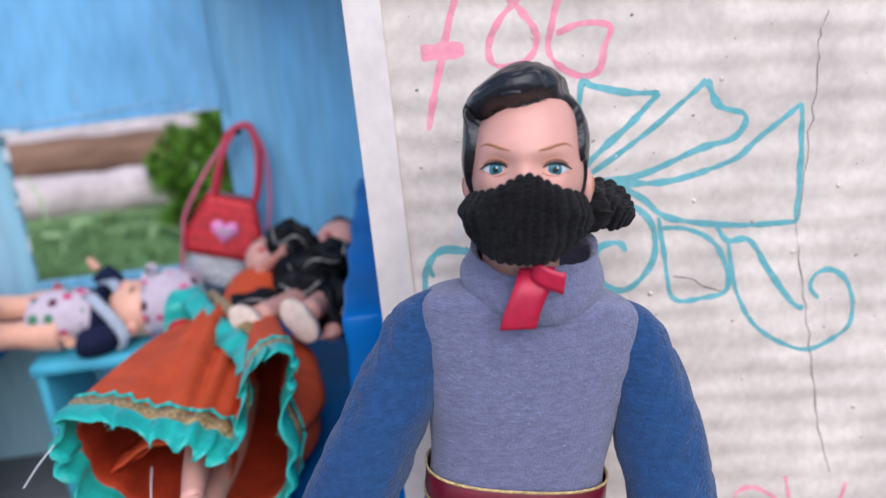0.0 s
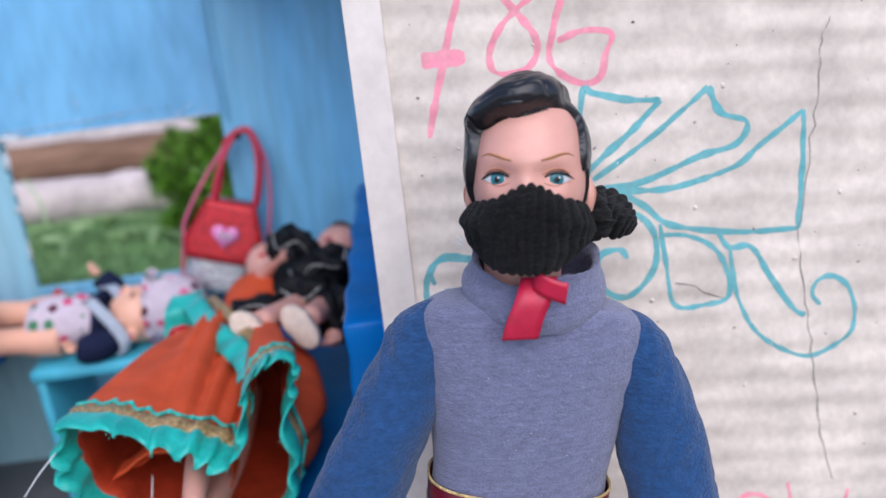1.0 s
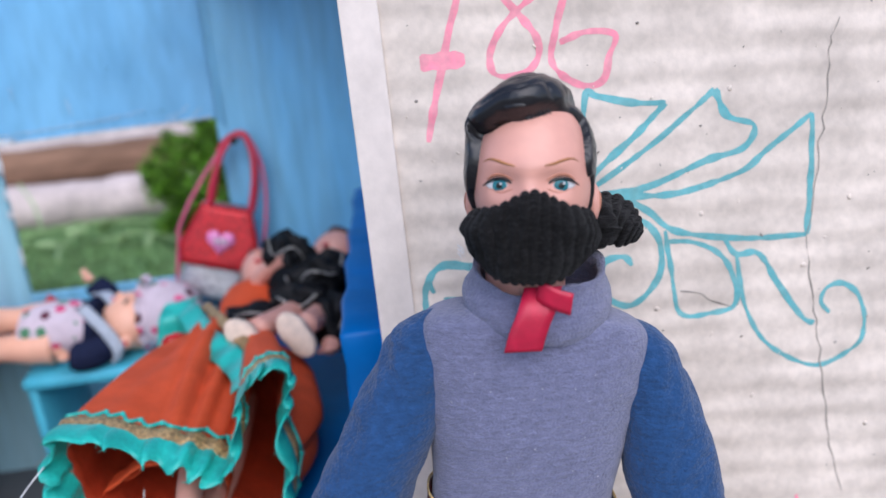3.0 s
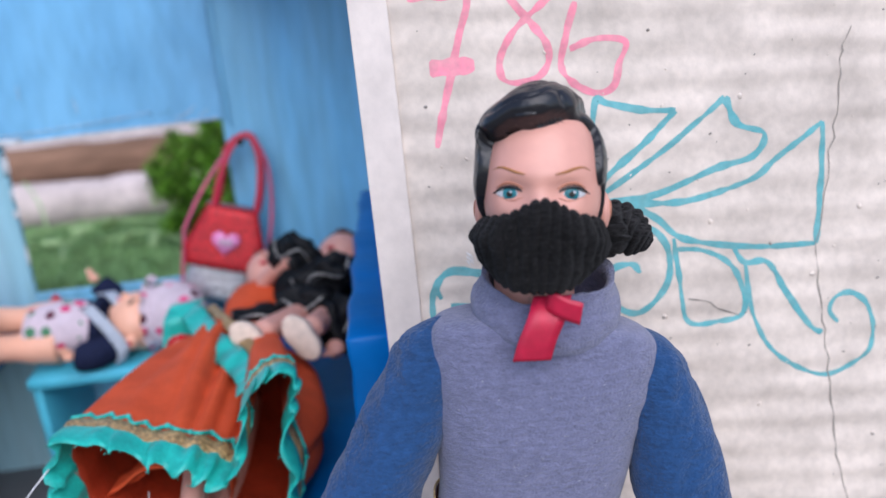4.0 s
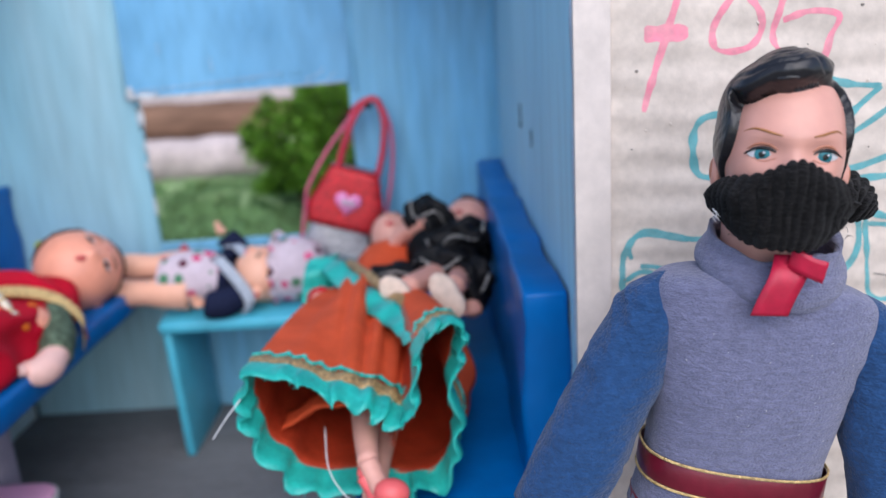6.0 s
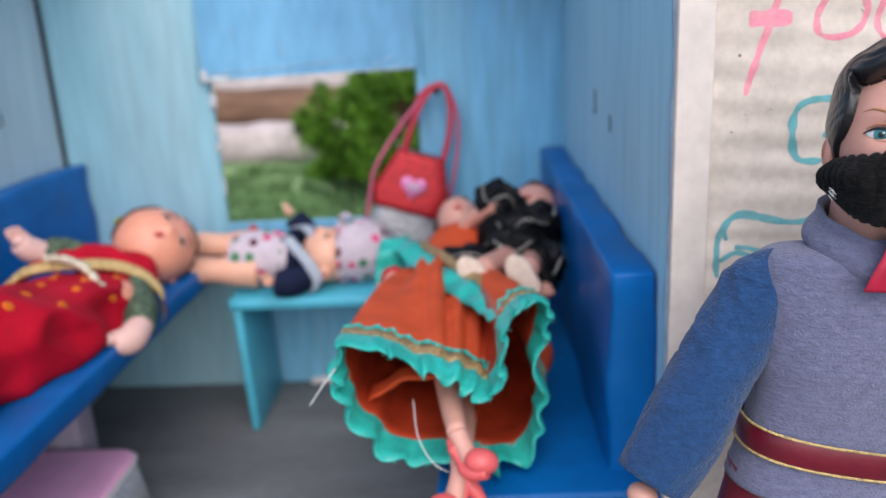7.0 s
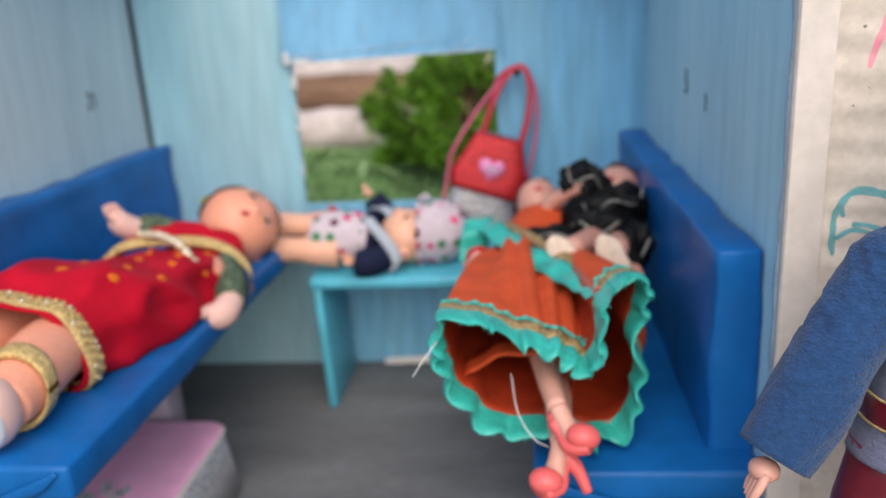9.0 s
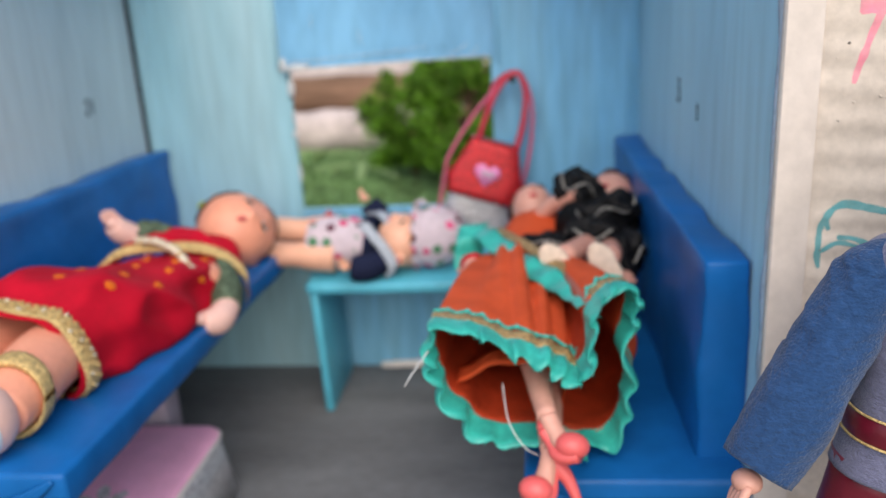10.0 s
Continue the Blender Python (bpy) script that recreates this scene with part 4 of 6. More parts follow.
    # sleeves with crushed folds at the armpit and elbow
    def sleeve(pts, radii, seed):
        path = smooth_path(pts, 14)
        R = [q.x for q in smooth_path([(r, 0, 0) for r in radii], 14)]
        rings = []
        for i, p in enumerate(path):
            d = (path[min(i + 1, len(path) - 1)] - path[max(i - 1, 0)]).normalized()
            s = d.cross(Vector((0, 1, 0))).normalized()
            u = s.cross(d)
            t = i / (len(path) - 1)
            ring = []
            for k in range(64):
                a = 2 * math.pi * k / 64
                q = Vector((math.cos(a), math.sin(a), 0))
                crush = smoothstep(0.12, 0.35, t)
                w = 0.0013 * noise.noise(q * 1.1 + Vector((seed, 0, t * 5))) + crush * 0.0011 * (0.5 - abs(noise.noise(q * 1.3 + Vector((seed, t * 9 + 0.8 * math.cos(a), 3))))) - crush * 0.0004 * math.exp(-((noise.noise(Vector((math.cos(a) * 1.2, math.sin(a) * 1.2, t * 6 + seed)))) / 0.06) ** 2)
                ring.append(p + (s * math.cos(a) + u * math.sin(a) * 0.92) * (R[i] + w))
            rings.append(ring)
        loft(bm, rings, SLEEVE)
        w = path[-1] - path[-4]
        fingers(bm, path[-1] + w.normalized() * 0.004, w, (0, 1, 0), 0.0042, SKIN)
    sleeve([(-0.0175, 0.0062, -0.0315), (-0.0210, 0.0058, -0.0340), (-0.0240, 0.0050, -0.0400), (-0.0278, 0.0035, -0.0490), (-0.0318, 0.0010, -0.0605), (-0.0365, -0.0020, -0.0725), (-0.0430, -0.0050, -0.0880)], [0.0020, 0.0056, 0.0080, 0.0087, 0.0098, 0.0100, 0.0086], 2.0)
    sleeve([(0.0175, 0.0062, -0.0315), (0.0210, 0.0058, -0.0340), (0.0243, 0.0045, -0.0400), (0.0285, 0.0030, -0.0490), (0.0318, 0.0008, -0.0605), (0.0348, -0.0015, -0.0725), (0.0385, -0.0030, -0.0890)], [0.0020, 0.0056, 0.0080, 0.0086, 0.0097, 0.0099, 0.0084], 7.0)
    # lint on the fleece
    for k in range(26):
        x, z = random.uniform(-0.019, 0.019), random.uniform(-0.062, -0.037)
        y = 0.0062 - 0.0150 * (1 - (abs(x) / 0.0255) ** 2.5) ** 0.4 - 0.0002
        p = Vector((x, y, z))
        q = Vector((random.uniform(-0.0005, 0.0005), -0.0001, random.uniform(-0.0005, 0.0005)))
        tube(bm, [p, p + q * 0.5 + Vector((0.0001, 0, 0.0001)), p + q], [0.00004, 0.00005, 0.00003], 4, random.choice((WHITE, WHITE, BLACK)), 2)
    # belt with gold piping
    for z, h, m, g in ((-0.0750, 0.0062, BELT, 1.045), (-0.0718, 0.0006, GOLD, 1.055), (-0.0784, 0.0006, GOLD, 1.055)):
        rings = []
        for t in (-0.5, -0.4, 0.4, 0.5):
            ring = []
            for k in range(72):
                a = 2 * math.pi * k / 72
                x, y = math.cos(a), math.sin(a)
                s = 1 / (abs(x) ** 2.6 + abs(y) ** 2.6) ** (1 / 2.6) * (g if abs(t) < 0.45 else g - 0.02)
                ring.append((0.0206 * x * s, 0.0062 + 0.0138 * y * s, z + h * t))
            rings.append(ring)
        loft(bm, rings, m, False, False)
    # trousers and shoes
    for s in (-1, 1):
        tube(bm, [(s * 0.0100, 0.0062, -0.085), (s * 0.0115, 0.0062, -0.13), (s * 0.0120, 0.0080, -0.19), (s * 0.0125, 0.0085, -0.264)], [0.0120, 0.0118, 0.0090, 0.0072], 24, BELT, 8, wob=0.0008)
        blob(bm, (s * 0.0128, -0.002, -0.2685), (0.0060, 0.0150, 0.0055), (0, 0, 0), BLACK, 20)
    # the body leans a little under the upright head
    lean = Matrix.Translation((0.0015, 0, -0.028)) @ Euler((0, radians(4.0), 0)).to_matrix().to_4x4() @ Matrix.Translation((0, 0, 0.028))
    bm.verts.ensure_lookup_table()
    for v in bm.verts[head_count:]:
        v.co = lean @ v.co
    m = pose(0.0530, 0.1500, 0.2088, -5, 5.2, -4)
    for v in bm.verts:
        v.co = m @ v.co
    low = min(v.co.z for v in bm.verts)
    for v in bm.verts:
        if v.co.z < 0.08:
            v.co.z = 0.08 + (v.co.z - 0.08) * (0.08 - GROUND - 0.0003) / (0.08 - low)
    return tagged(part("man_doll", bm, MAN_MATS), "dark-haired man doll with black knitted mask and grey-blue fleece jumper", "doll")


man_doll()


# doll in a crimson sari lying on the long bench, head at the window end
def red_doll():
    K_SKIN, K_SARI, K_GOLD, K_HAIR, K_OLIVE, K_WHITE, K_BLACK, K_LIP, K_LACE, K_HAND, K_LIME, K_DOT = range(12)
    bm = bmesh.new()
    # head, face up towards the roof and the open side
    c = Vector((-0.2220, 0.3990, 0.1228))
    face = Vector((0.737, -0.377, 0.561)).normalized()
    crown = Vector((0.462, 0.887, -0.011))
    crown = (crown - face * crown.dot(face)).normalized()
    turn = Matrix((crown.cross(face), crown, face)).transposed()
    vs = bmesh.ops.create_uvsphere(bm, u_segments=48, v_segments=36, radius=1.0)["verts"]
    for v in vs:
        d = Vector(v.co)
        cheek = 1 + 0.05 * math.exp(-((d.y + 0.35) / 0.3) ** 2)
        q = Vector((0.0215 * d.x * cheek, 0.0235 * d.y, 0.0210 * d.z))
        if d.z > 0:
            q.z += 0.0026 * math.exp(-(d.x / 0.16) ** 2 - ((d.y + 0.12) / 0.14) ** 2)
        v.co = c + turn @ q
    for f in {f for v in vs for f in v.link_faces}:
        f.material_index = K_SKIN
    def on_face(x, y, lift=0.0002):
        z = 0.0210 * math.sqrt(max(0.05, 1 - (x / 0.0218) ** 2 - (y / 0.0235) ** 2)) + lift
        return c + turn @ Vector((x, y, z))
    for s in (-1, 1):
        eye(bm, on_face(s * 0.0082, 0.0020), turn @ Vector((s * 0.35, 0.05, 1)), turn @ Vector((1, 0, -s * 0.35)), 0.0036, K_WHITE, K_BLACK, K_BLACK)
        tube(bm, [on_face(s * (0.0082 + k), 0.0075 + h) for k, h in ((-0.004, 0.0), (0, 0.0012), (0.004, 0))], [0.0002, 0.0005, 0.0002], 6, K_HAIR, 4)
        blob(bm, c + turn @ Vector((s * 0.0225, 0.001, -0.004)), (0.0024, 0.0040, 0.0036), mat=K_SKIN, seg=12)
        for k in range(3):
            blob(bm, c + turn @ Vector((s * (0.0222 + 0.0010 * (k % 2)), -0.005 - 0.0022 * k, -0.006)), (0.0016, 0.0016, 0.0016), mat=K_LIME, seg=8)
    blob(bm, on_face(0, -0.0095), (0.0030, 0.0022, 0.0014), mat=K_LIP, seg=12)
    blob(bm, on_face(0, 0.0095), (0.0010, 0.0010, 0.0006), mat=K_LIP, seg=10)
    # hair behind the brow
    vs = bmesh.ops.create_uvsphere(bm, u_segments=48, v_segments=32, radius=1.0)["verts"]
    for v in vs:
        d = Vector(v.co)
        edge = 0.30 + 0.34 * smoothstep(-0.3, 0.2, d.z)
        over = smoothstep(edge, edge + 0.1, d.y - 0.75 * d.z * (1 if d.z < 0 else 0.45))
        over = max(over, smoothstep(0.62, 0.72, (turn @ d).dot(Vector((-0.68, 0.48, 0.55)))))
        g = 0.92 + over * (0.17 + 0.05 * noise.noise(d * 6))
        v.co = c + turn @ Vector((0.0215 * d.x * g, 0.0235 * d.y * g, 0.0210 * d.z * g))
    for f in {f for v in vs for f in v.link_faces}:
        f.material_index = K_HAIR
    # body under the wrapped cloth: rings along y
    ctrl = [(0.386, -0.2280, 0.1170, 0.0065, 0.0070), (0.376, -0.2300, 0.1160, 0.0170, 0.0110), (0.360, -0.2320, 0.1140, 0.0235, 0.0095), (0.342, -0.2350, 0.1140, 0.0250, 0.0110), (0.318, -0.2370, 0.1155, 0.0285, 0.0140),
            (0.288, -0.2410, 0.1190, 0.0330, 0.0185), (0.258, -0.2470, 0.1225, 0.0365, 0.0220), (0.2280, -0.2540, 0.1205, 0.0350, 0.0200)]
    A = smooth_path([(q[0], q[1], q[2]) for q in ctrl], 12)
    R = smooth_path([(q[3], q[4], 0) for q in ctrl], 12)
    def cloth_ring(p, r, grow):
        ring = []
        for k in range(110):
            a = 2 * math.pi * k / 110
            x, z = math.cos(a), math.sin(a)
            n = 2.4 if z > 0 else 5.0
            s = 1 / (abs(x) ** n + abs(z) ** n) ** (1 / n)
            u = Vector((x * 1.5 + p.x * 22, p.x * 30 - x * 1.1, z * 1.3))
            crease = 1 - 2.2 * abs(noise.noise(u * 0.9)) ** 0.8
            loose = smoothstep(0.375, 0.335, p.x)
            g = grow + loose * (0.10 * noise.noise(Vector((x * 1.2, p.x * 40, z * 1.4))) + 0.11 * crease * (0.4 + 0.6 * smoothstep(0.235, 0.255, p.x)))
            ring.append((p.y + r.x * x * s * g, p.x, max(0.1036, p.z + r.y * z * s * g)))
        return ring
    rings = [cloth_ring(p, r, 1.0) for p, r in zip(A, R)]
    inner = [cloth_ring(A[i], R[i], 0.95) for i in range(len(A) - 1, len(A) - 14, -1)]
    loft(bm, rings + inner, K_SARI, True, False)
    # raised orange spots on the cloth
    for row, i in enumerate(range(30, 78, 8)):
        for a in (28, 62, 96, 130):
            k = round((a + 17 * (row % 2) + random.uniform(-5, 5)) / 360 * 110)
            turn_by = 90 - k * 360 / 110
            blob(bm, cloth_ring(A[i + row % 3], R[i + row % 3], 1.0)[k], (0.0024, 0.0026, 0.0006), (0, turn_by, 0), K_DOT, 14)
    # gold border at the hem
    def hoop(i, grow, half, mat, bumps=0.0):
        rows = []
        for t in (-1, -0.8, -0.4, 0, 0.4, 0.8, 1):
            ring = cloth_ring(A[i], R[i], grow + (0.0 if abs(t) > 0.9 else 0.035))
            rows.append([(q[0], q[1] + half * t, q[2] + (bumps * math.sin(k * 2.2 + 3 * t) if abs(t) < 0.9 else 0)) for k, q in enumerate(ring)])
        loft(bm, rows, mat, False, False)
    hoop(len(A) - 3, 1.01, 0.0050, K_GOLD, 0.0006)
    for k, q in enumerate(cloth_ring(A[len(A) - 3], R[len(A) - 3], 1.05)):
        if q[2] > 0.106:
            blob(bm, (q[0], q[1] + (0.0026, 0.0, -0.0026)[k % 3], q[2] + 0.0003), (0.0010, 0.0010, 0.0007), mat=K_LACE if k % 4 == 0 else K_GOLD, seg=8)
    # veil end across the chest with gold border, and a bead chain
    border = smooth_path([(-0.2655, 0.318, 0.1230), (-0.2590, 0.328, 0.1300), (-0.2496, 0.337, 0.1310), (-0.2359, 0.342, 0.1298), (-0.2231, 0.346, 0.1278), (-0.2102, 0.350, 0.1215), (-0.2010, 0.350, 0.1105), (-0.2008, 0.347, 0.0985)], 8)
    collar = smooth_path([(-0.2665, 0.325, 0.1215), (-0.2580, 0.342, 0.1290), (-0.2493, 0.350, 0.1335), (-0.2437, 0.360, 0.1345), (-0.2324, 0.366, 0.1332), (-0.2204, 0.366, 0.1255), (-0.2074, 0.362, 0.1125), (-0.2009, 0.352, 0.1000)], 8)
    rows = []
    for k in range(13):
        t = k / 12
        rows.append([b.lerp(q, t) + Vector((0, 0, 0.0035 * math.sin(math.pi * t) + 0.0016 * noise.noise(Vector((i * 0.22, t * 2.2 + i * 0.05, 4))))) for i, (b, q) in enumerate(zip(border, collar))])
    rows += [[q - Vector((0, 0, 0.0012)) for q in row] for row in reversed(rows)]
    loft(bm, rows, K_SARI, False, False, closed=False)
    ribbon(bm, [border[i] + Vector((0, -0.0005, 0.0006)) for i in range(0, len(border), 4)], 0.0060, K_GOLD, 8, 0.0003, 46, across=(-0.10, 0.75, 0.45), bend=(0.1, -0.5, 0.9), thick=0.0009)
    chain = smooth_path([(-0.2508, 0.338, 0.1352), (-0.2405, 0.335, 0.1355), (-0.2328, 0.331, 0.1342), (-0.2256, 0.327, 0.1318), (-0.2165, 0.320, 0.1255)], 5)
    for i, q in enumerate(chain):
        r = (0.0021, 0.0015, 0.0024)[i % 3]
        blob(bm, q, (r, r, r), mat=K_GOLD if i % 3 == 1 else K_LACE, seg=10)
    # bare waist beside the cloth
    blob(bm, (-0.2160, 0.3330, 0.1150), (0.0085, 0.0110, 0.0090), mat=K_SKIN, seg=16)
    # arms: one raised beside the head, one over the edge of the bench
    tube(bm, [(-0.2430, 0.358, 0.1300), (-0.2519, 0.354, 0.1345), (-0.2590, 0.349, 0.1350)], [0.0070, 0.0072, 0.0060], 18, K_OLIVE, 6, wob=0.0014)
    tube(bm, [(-0.2580, 0.3495, 0.1345), (-0.2625, 0.345, 0.1385), (-0.2646, 0.342, 0.1430)], [0.0062, 0.0064, 0.0054], 16, K_HAND, 6)
    fingers(bm, (-0.2648, 0.3415, 0.1440), (-0.12, -0.3, 1), (0.5, 0.8, 0), 0.0042, K_HAND)
    tube(bm, [(-0.2142, 0.348, 0.1160), (-0.2062, 0.334, 0.1105), (-0.2000, 0.318, 0.1055)], [0.0070, 0.0078, 0.0072], 18, K_OLIVE, 6, wob=0.0016)
    tube(bm, [(-0.2005, 0.320, 0.1060), (-0.2010, 0.309, 0.1030), (-0.2050, 0.302, 0.1045)], [0.0060, 0.0070, 0.0052], 16, K_HAND, 6)
    fingers(bm, (-0.2060, 0.301, 0.1065), (-0.9, -0.3, 0.3), (0.2, -0.7, 0.6), 0.0040, K_HAND)
    ribbon(bm, [(-0.2200, 0.318, 0.1150), (-0.2150, 0.312, 0.1120), (-0.2120, 0.308, 0.1060)], 0.0050, K_GOLD, 8, 0.0003, 12, across=(0.3, 1, 0.2), bend=(0.6, -0.2, 0.7), thick=0.0008)
    # legs with gold anklets and white shoes
    for x in (-0.2600, -0.2300):
        tube(bm, [(x, 0.262, 0.120), (x, 0.225, 0.1195), (x + 0.003, 0.207, 0.1180), (x + 0.004, 0.192, 0.1165)], [0.0125, 0.0130, 0.0118, 0.0095], 24, K_SKIN, 7)
        blob(bm, (x + 0.004, 0.186, 0.1175), (0.0095, 0.0110, 0.0125), (10, 0, 0), K_HAND, 20)
        blob(bm, (x + 0.003, 0.1805, 0.1165), (0.0095, 0.0046, 0.0115), (10, 0, 0), K_WHITE, 20)
        pts = [(x + 0.003 + 0.0130 * math.cos(a), 0.2035 + 0.002 * math.sin(a), max(0.1045, 0.1180 + 0.0130 * math.sin(a))) for a in [2 * math.pi * k / 16 for k in range(17)]]
        ribbon(bm, pts, 0.0070, K_GOLD, 4, 0.0003, 30, across=(0, 1, 0.1), bend=(0, 0, 1), thick=0.0012)
    for v in bm.verts:
        v.co.x -= 0.0075 * smoothstep(0.335, 0.235, v.co.y)
    mats = [M_SKIN_TAN, M_SARI, M_GOLD, M_BROWN_HAIR, M_OLIVE, M_WHITE, M_BLACK, M_LIP, M_BEAD, M_HAND_PINK, M_LIME, M_SPOT]
    return tagged(part("sari_doll", bm, mats), "doll in a crimson gold-bordered sari lying on the bench", "doll")


red_doll()


# baby doll in polka-dot hat lying on the little table
def baby_doll():
    B_SKIN, B_POLKA, B_DENIM, B_STRAP, B_BLACK, B_RED = range(6)
    bm = bmesh.new()
    # legs
    for y, z, dy in ((0.4340, 0.1110, 0.002), (0.4170, 0.1010, 0.0)):
        tube(bm, [(-0.1720, y, z - 0.001), (-0.1860, y + dy, z), (-0.1960, y + dy, z + 0.0005), (-0.2100, y + dy + 0.001, z + 0.001), (-0.2200, y + dy, z + 0.002)],
             [0.0102, 0.0092, 0.0074, 0.0080, 0.0056], 20, B_SKIN, 7)
        tube(bm, [(-0.2180, y + dy, z + 0.001), (-0.2230, y + dy - 0.001, z + 0.006), (-0.2245, y + dy - 0.002, z + 0.0115)], [0.0060, 0.0062, 0.0045], 16, B_SKIN, 5)
        for k in range(5):
            blob(bm, (-0.2245 - 0.0002 * k, y + dy - 0.0055 + 0.0022 * k, z + 0.0125), (0.0014, 0.0013, 0.0018), mat=B_SKIN, seg=8)
    # spotted rompers
    tube(bm, [(-0.1880, 0.4270, 0.1060), (-0.1800, 0.4270, 0.1058), (-0.1680, 0.4280, 0.1060), (-0.1560, 0.4300, 0.1060)], [0.0150, 0.0168, 0.0172, 0.0150], 36, B_POLKA, 8, flat=0.92, wob=0.0012, freq=140)
    # denim jacket body and pale strap
    tube(bm, [(-0.1640, 0.4280, 0.1060), (-0.1580, 0.4300, 0.1050), (-0.1520, 0.4310, 0.1040), (-0.1480, 0.4310, 0.1040)], [0.0150, 0.0160, 0.0140, 0.0090], 32, B_DENIM, 8, flat=0.95, wob=0.001, freq=140)
    ribbon(bm, [(-0.1555, 0.4200, 0.1190), (-0.1485, 0.4150, 0.1125), (-0.1415, 0.4105, 0.1045), (-0.1375, 0.4085, 0.0960), (-0.1405, 0.4100, 0.0885)], 0.0062, B_STRAP, 8, across=(1, 0.2, 0.5), bend=(0.1, -1, 0.4), thick=0.0010)
    ribbon(bm, [(-0.1535, 0.4400, 0.1205), (-0.1465, 0.4330, 0.1215), (-0.1405, 0.4250, 0.1180)], 0.0060, B_STRAP, 8, across=(0.8, 0.5, 0), bend=(0, -0.4, 1), thick=0.0010)
    for k in range(9):
        p = Vector((-0.1535 + 0.0018 * k, 0.4185 - 0.0012 * k, 0.1172 - 0.0026 * k))
        tube(bm, [p, p + Vector((0.0006, -0.0006, -0.0009))], [0.00016, 0.00016], 5, B_POLKA, 2)
    # arms
    tube(bm, [(-0.1455, 0.4160, 0.0965), (-0.1525, 0.4110, 0.0945), (-0.1595, 0.4095, 0.0945), (-0.1620, 0.4092, 0.0948)], [0.0080, 0.0086, 0.0080, 0.0064], 18, B_DENIM, 6, wob=0.0008)
    fingers(bm, (-0.1650, 0.4070, 0.0960), (-0.2, -0.3, 1), (1, -0.3, 0), 0.0034, B_SKIN)
    tube(bm, [(-0.1490, 0.4400, 0.1130), (-0.1515, 0.4440, 0.1200), (-0.1555, 0.4450, 0.1255)], [0.0074, 0.0072, 0.0062], 18, B_DENIM, 6, wob=0.0008)
    fingers(bm, (-0.1580, 0.4450, 0.1290), (-0.4, 0, 1), (0, 1, 0), 0.0034, B_SKIN)
    # head looking up, spotted hat
    blob(bm, (-0.1335, 0.4300, 0.1050), (0.0150, 0.0178, 0.0165), (0, -12, 0), B_SKIN, 32)
    blob(bm, (-0.1405, 0.4290, 0.1100), (0.0075, 0.0110, 0.0085), (0, 0, 0), B_SKIN, 20)
    blob(bm, (-0.1342, 0.4120, 0.0985), (0.0036, 0.0026, 0.0042), (0, 20, 0), B_SKIN, 14)
    blob(bm, (-0.1342, 0.4104, 0.0985), (0.0018, 0.0012, 0.0024), (0, 20, 0), B_RED, 10)
    blob(bm, (-0.1375, 0.4280, 0.1212), (0.0022, 0.0022, 0.0018), mat=B_SKIN, seg=12)
    blob(bm, (-0.1412, 0.4280, 0.1192), (0.0014, 0.0026, 0.0012), mat=B_RED, seg=12)
    for y in (0.4200, 0.4365):
        tube(bm, [(-0.1335, y - 0.0020, 0.1182), (-0.1316, y, 0.1202), (-0.1322, y + 0.0020, 0.1200)], [0.0003, 0.0007, 0.0003], 6, B_BLACK, 4)
    rings = []
    for i in range(26):
        t = i / 25
        x = -0.1265 + 0.0300 * t
        r = 0.0188 * math.sqrt(max(0.0, 1 - (max(0, t - 0.25) / 0.75) ** 2.2)) + 0.0006
        ring = []
        for k in range(60):
            a = 2 * math.pi * k / 60
            frill = (0.0013 * math.sin(14 * a) + 0.0022) * math.exp(-(t / 0.06) ** 2) - 0.0016 * math.exp(-((t - 0.12) / 0.06) ** 2)
            g = r + frill + 0.0005 * noise.noise(Vector((math.cos(a) * 2, math.sin(a) * 2, t * 6)))
            ring.append((x + 0.0010 * math.sin(14 * a) * math.exp(-(t / 0.06) ** 2), 0.4310 + g * math.cos(a), max(0.0895, 0.1065 + g * math.sin(a))))
        rings.append(ring)
    loft(bm, rings, B_POLKA, False, True)
    tube(bm, [(-0.1235, 0.4260, 0.1275), (-0.1215, 0.4240, 0.1310), (-0.1175, 0.4230, 0.1290)], [0.0010, 0.0028, 0.0008], 10, B_POLKA, 4, flat=0.4)
    # red bow at the hip
    ribbon(bm, [(-0.1860, 0.4440, 0.1150), (-0.1810, 0.4420, 0.1205), (-0.1750, 0.4430, 0.1160)], 0.006, B_RED, 6, 0.0008, 2, across=(0, 1, 0.3), bend=(0, 0, 1))
    # rests on the sloping tabletop
    for v in bm.verts:
        v.co.x = -0.2245 + (v.co.x + 0.2245) * 1.05
        floor = 0.0858 + (v.co.y - 0.406) * 0.16
        if v.co.x > -0.1865 and v.co.z < floor:
            v.co.z = floor
    return tagged(part("baby_doll", bm, [M_BABY, M_POLKA, M_DENIM, M_GREY_STRAP, M_BLACK, M_LIP]), "bare-legged baby doll with a spotted hat and denim jacket", "doll")


baby_doll()


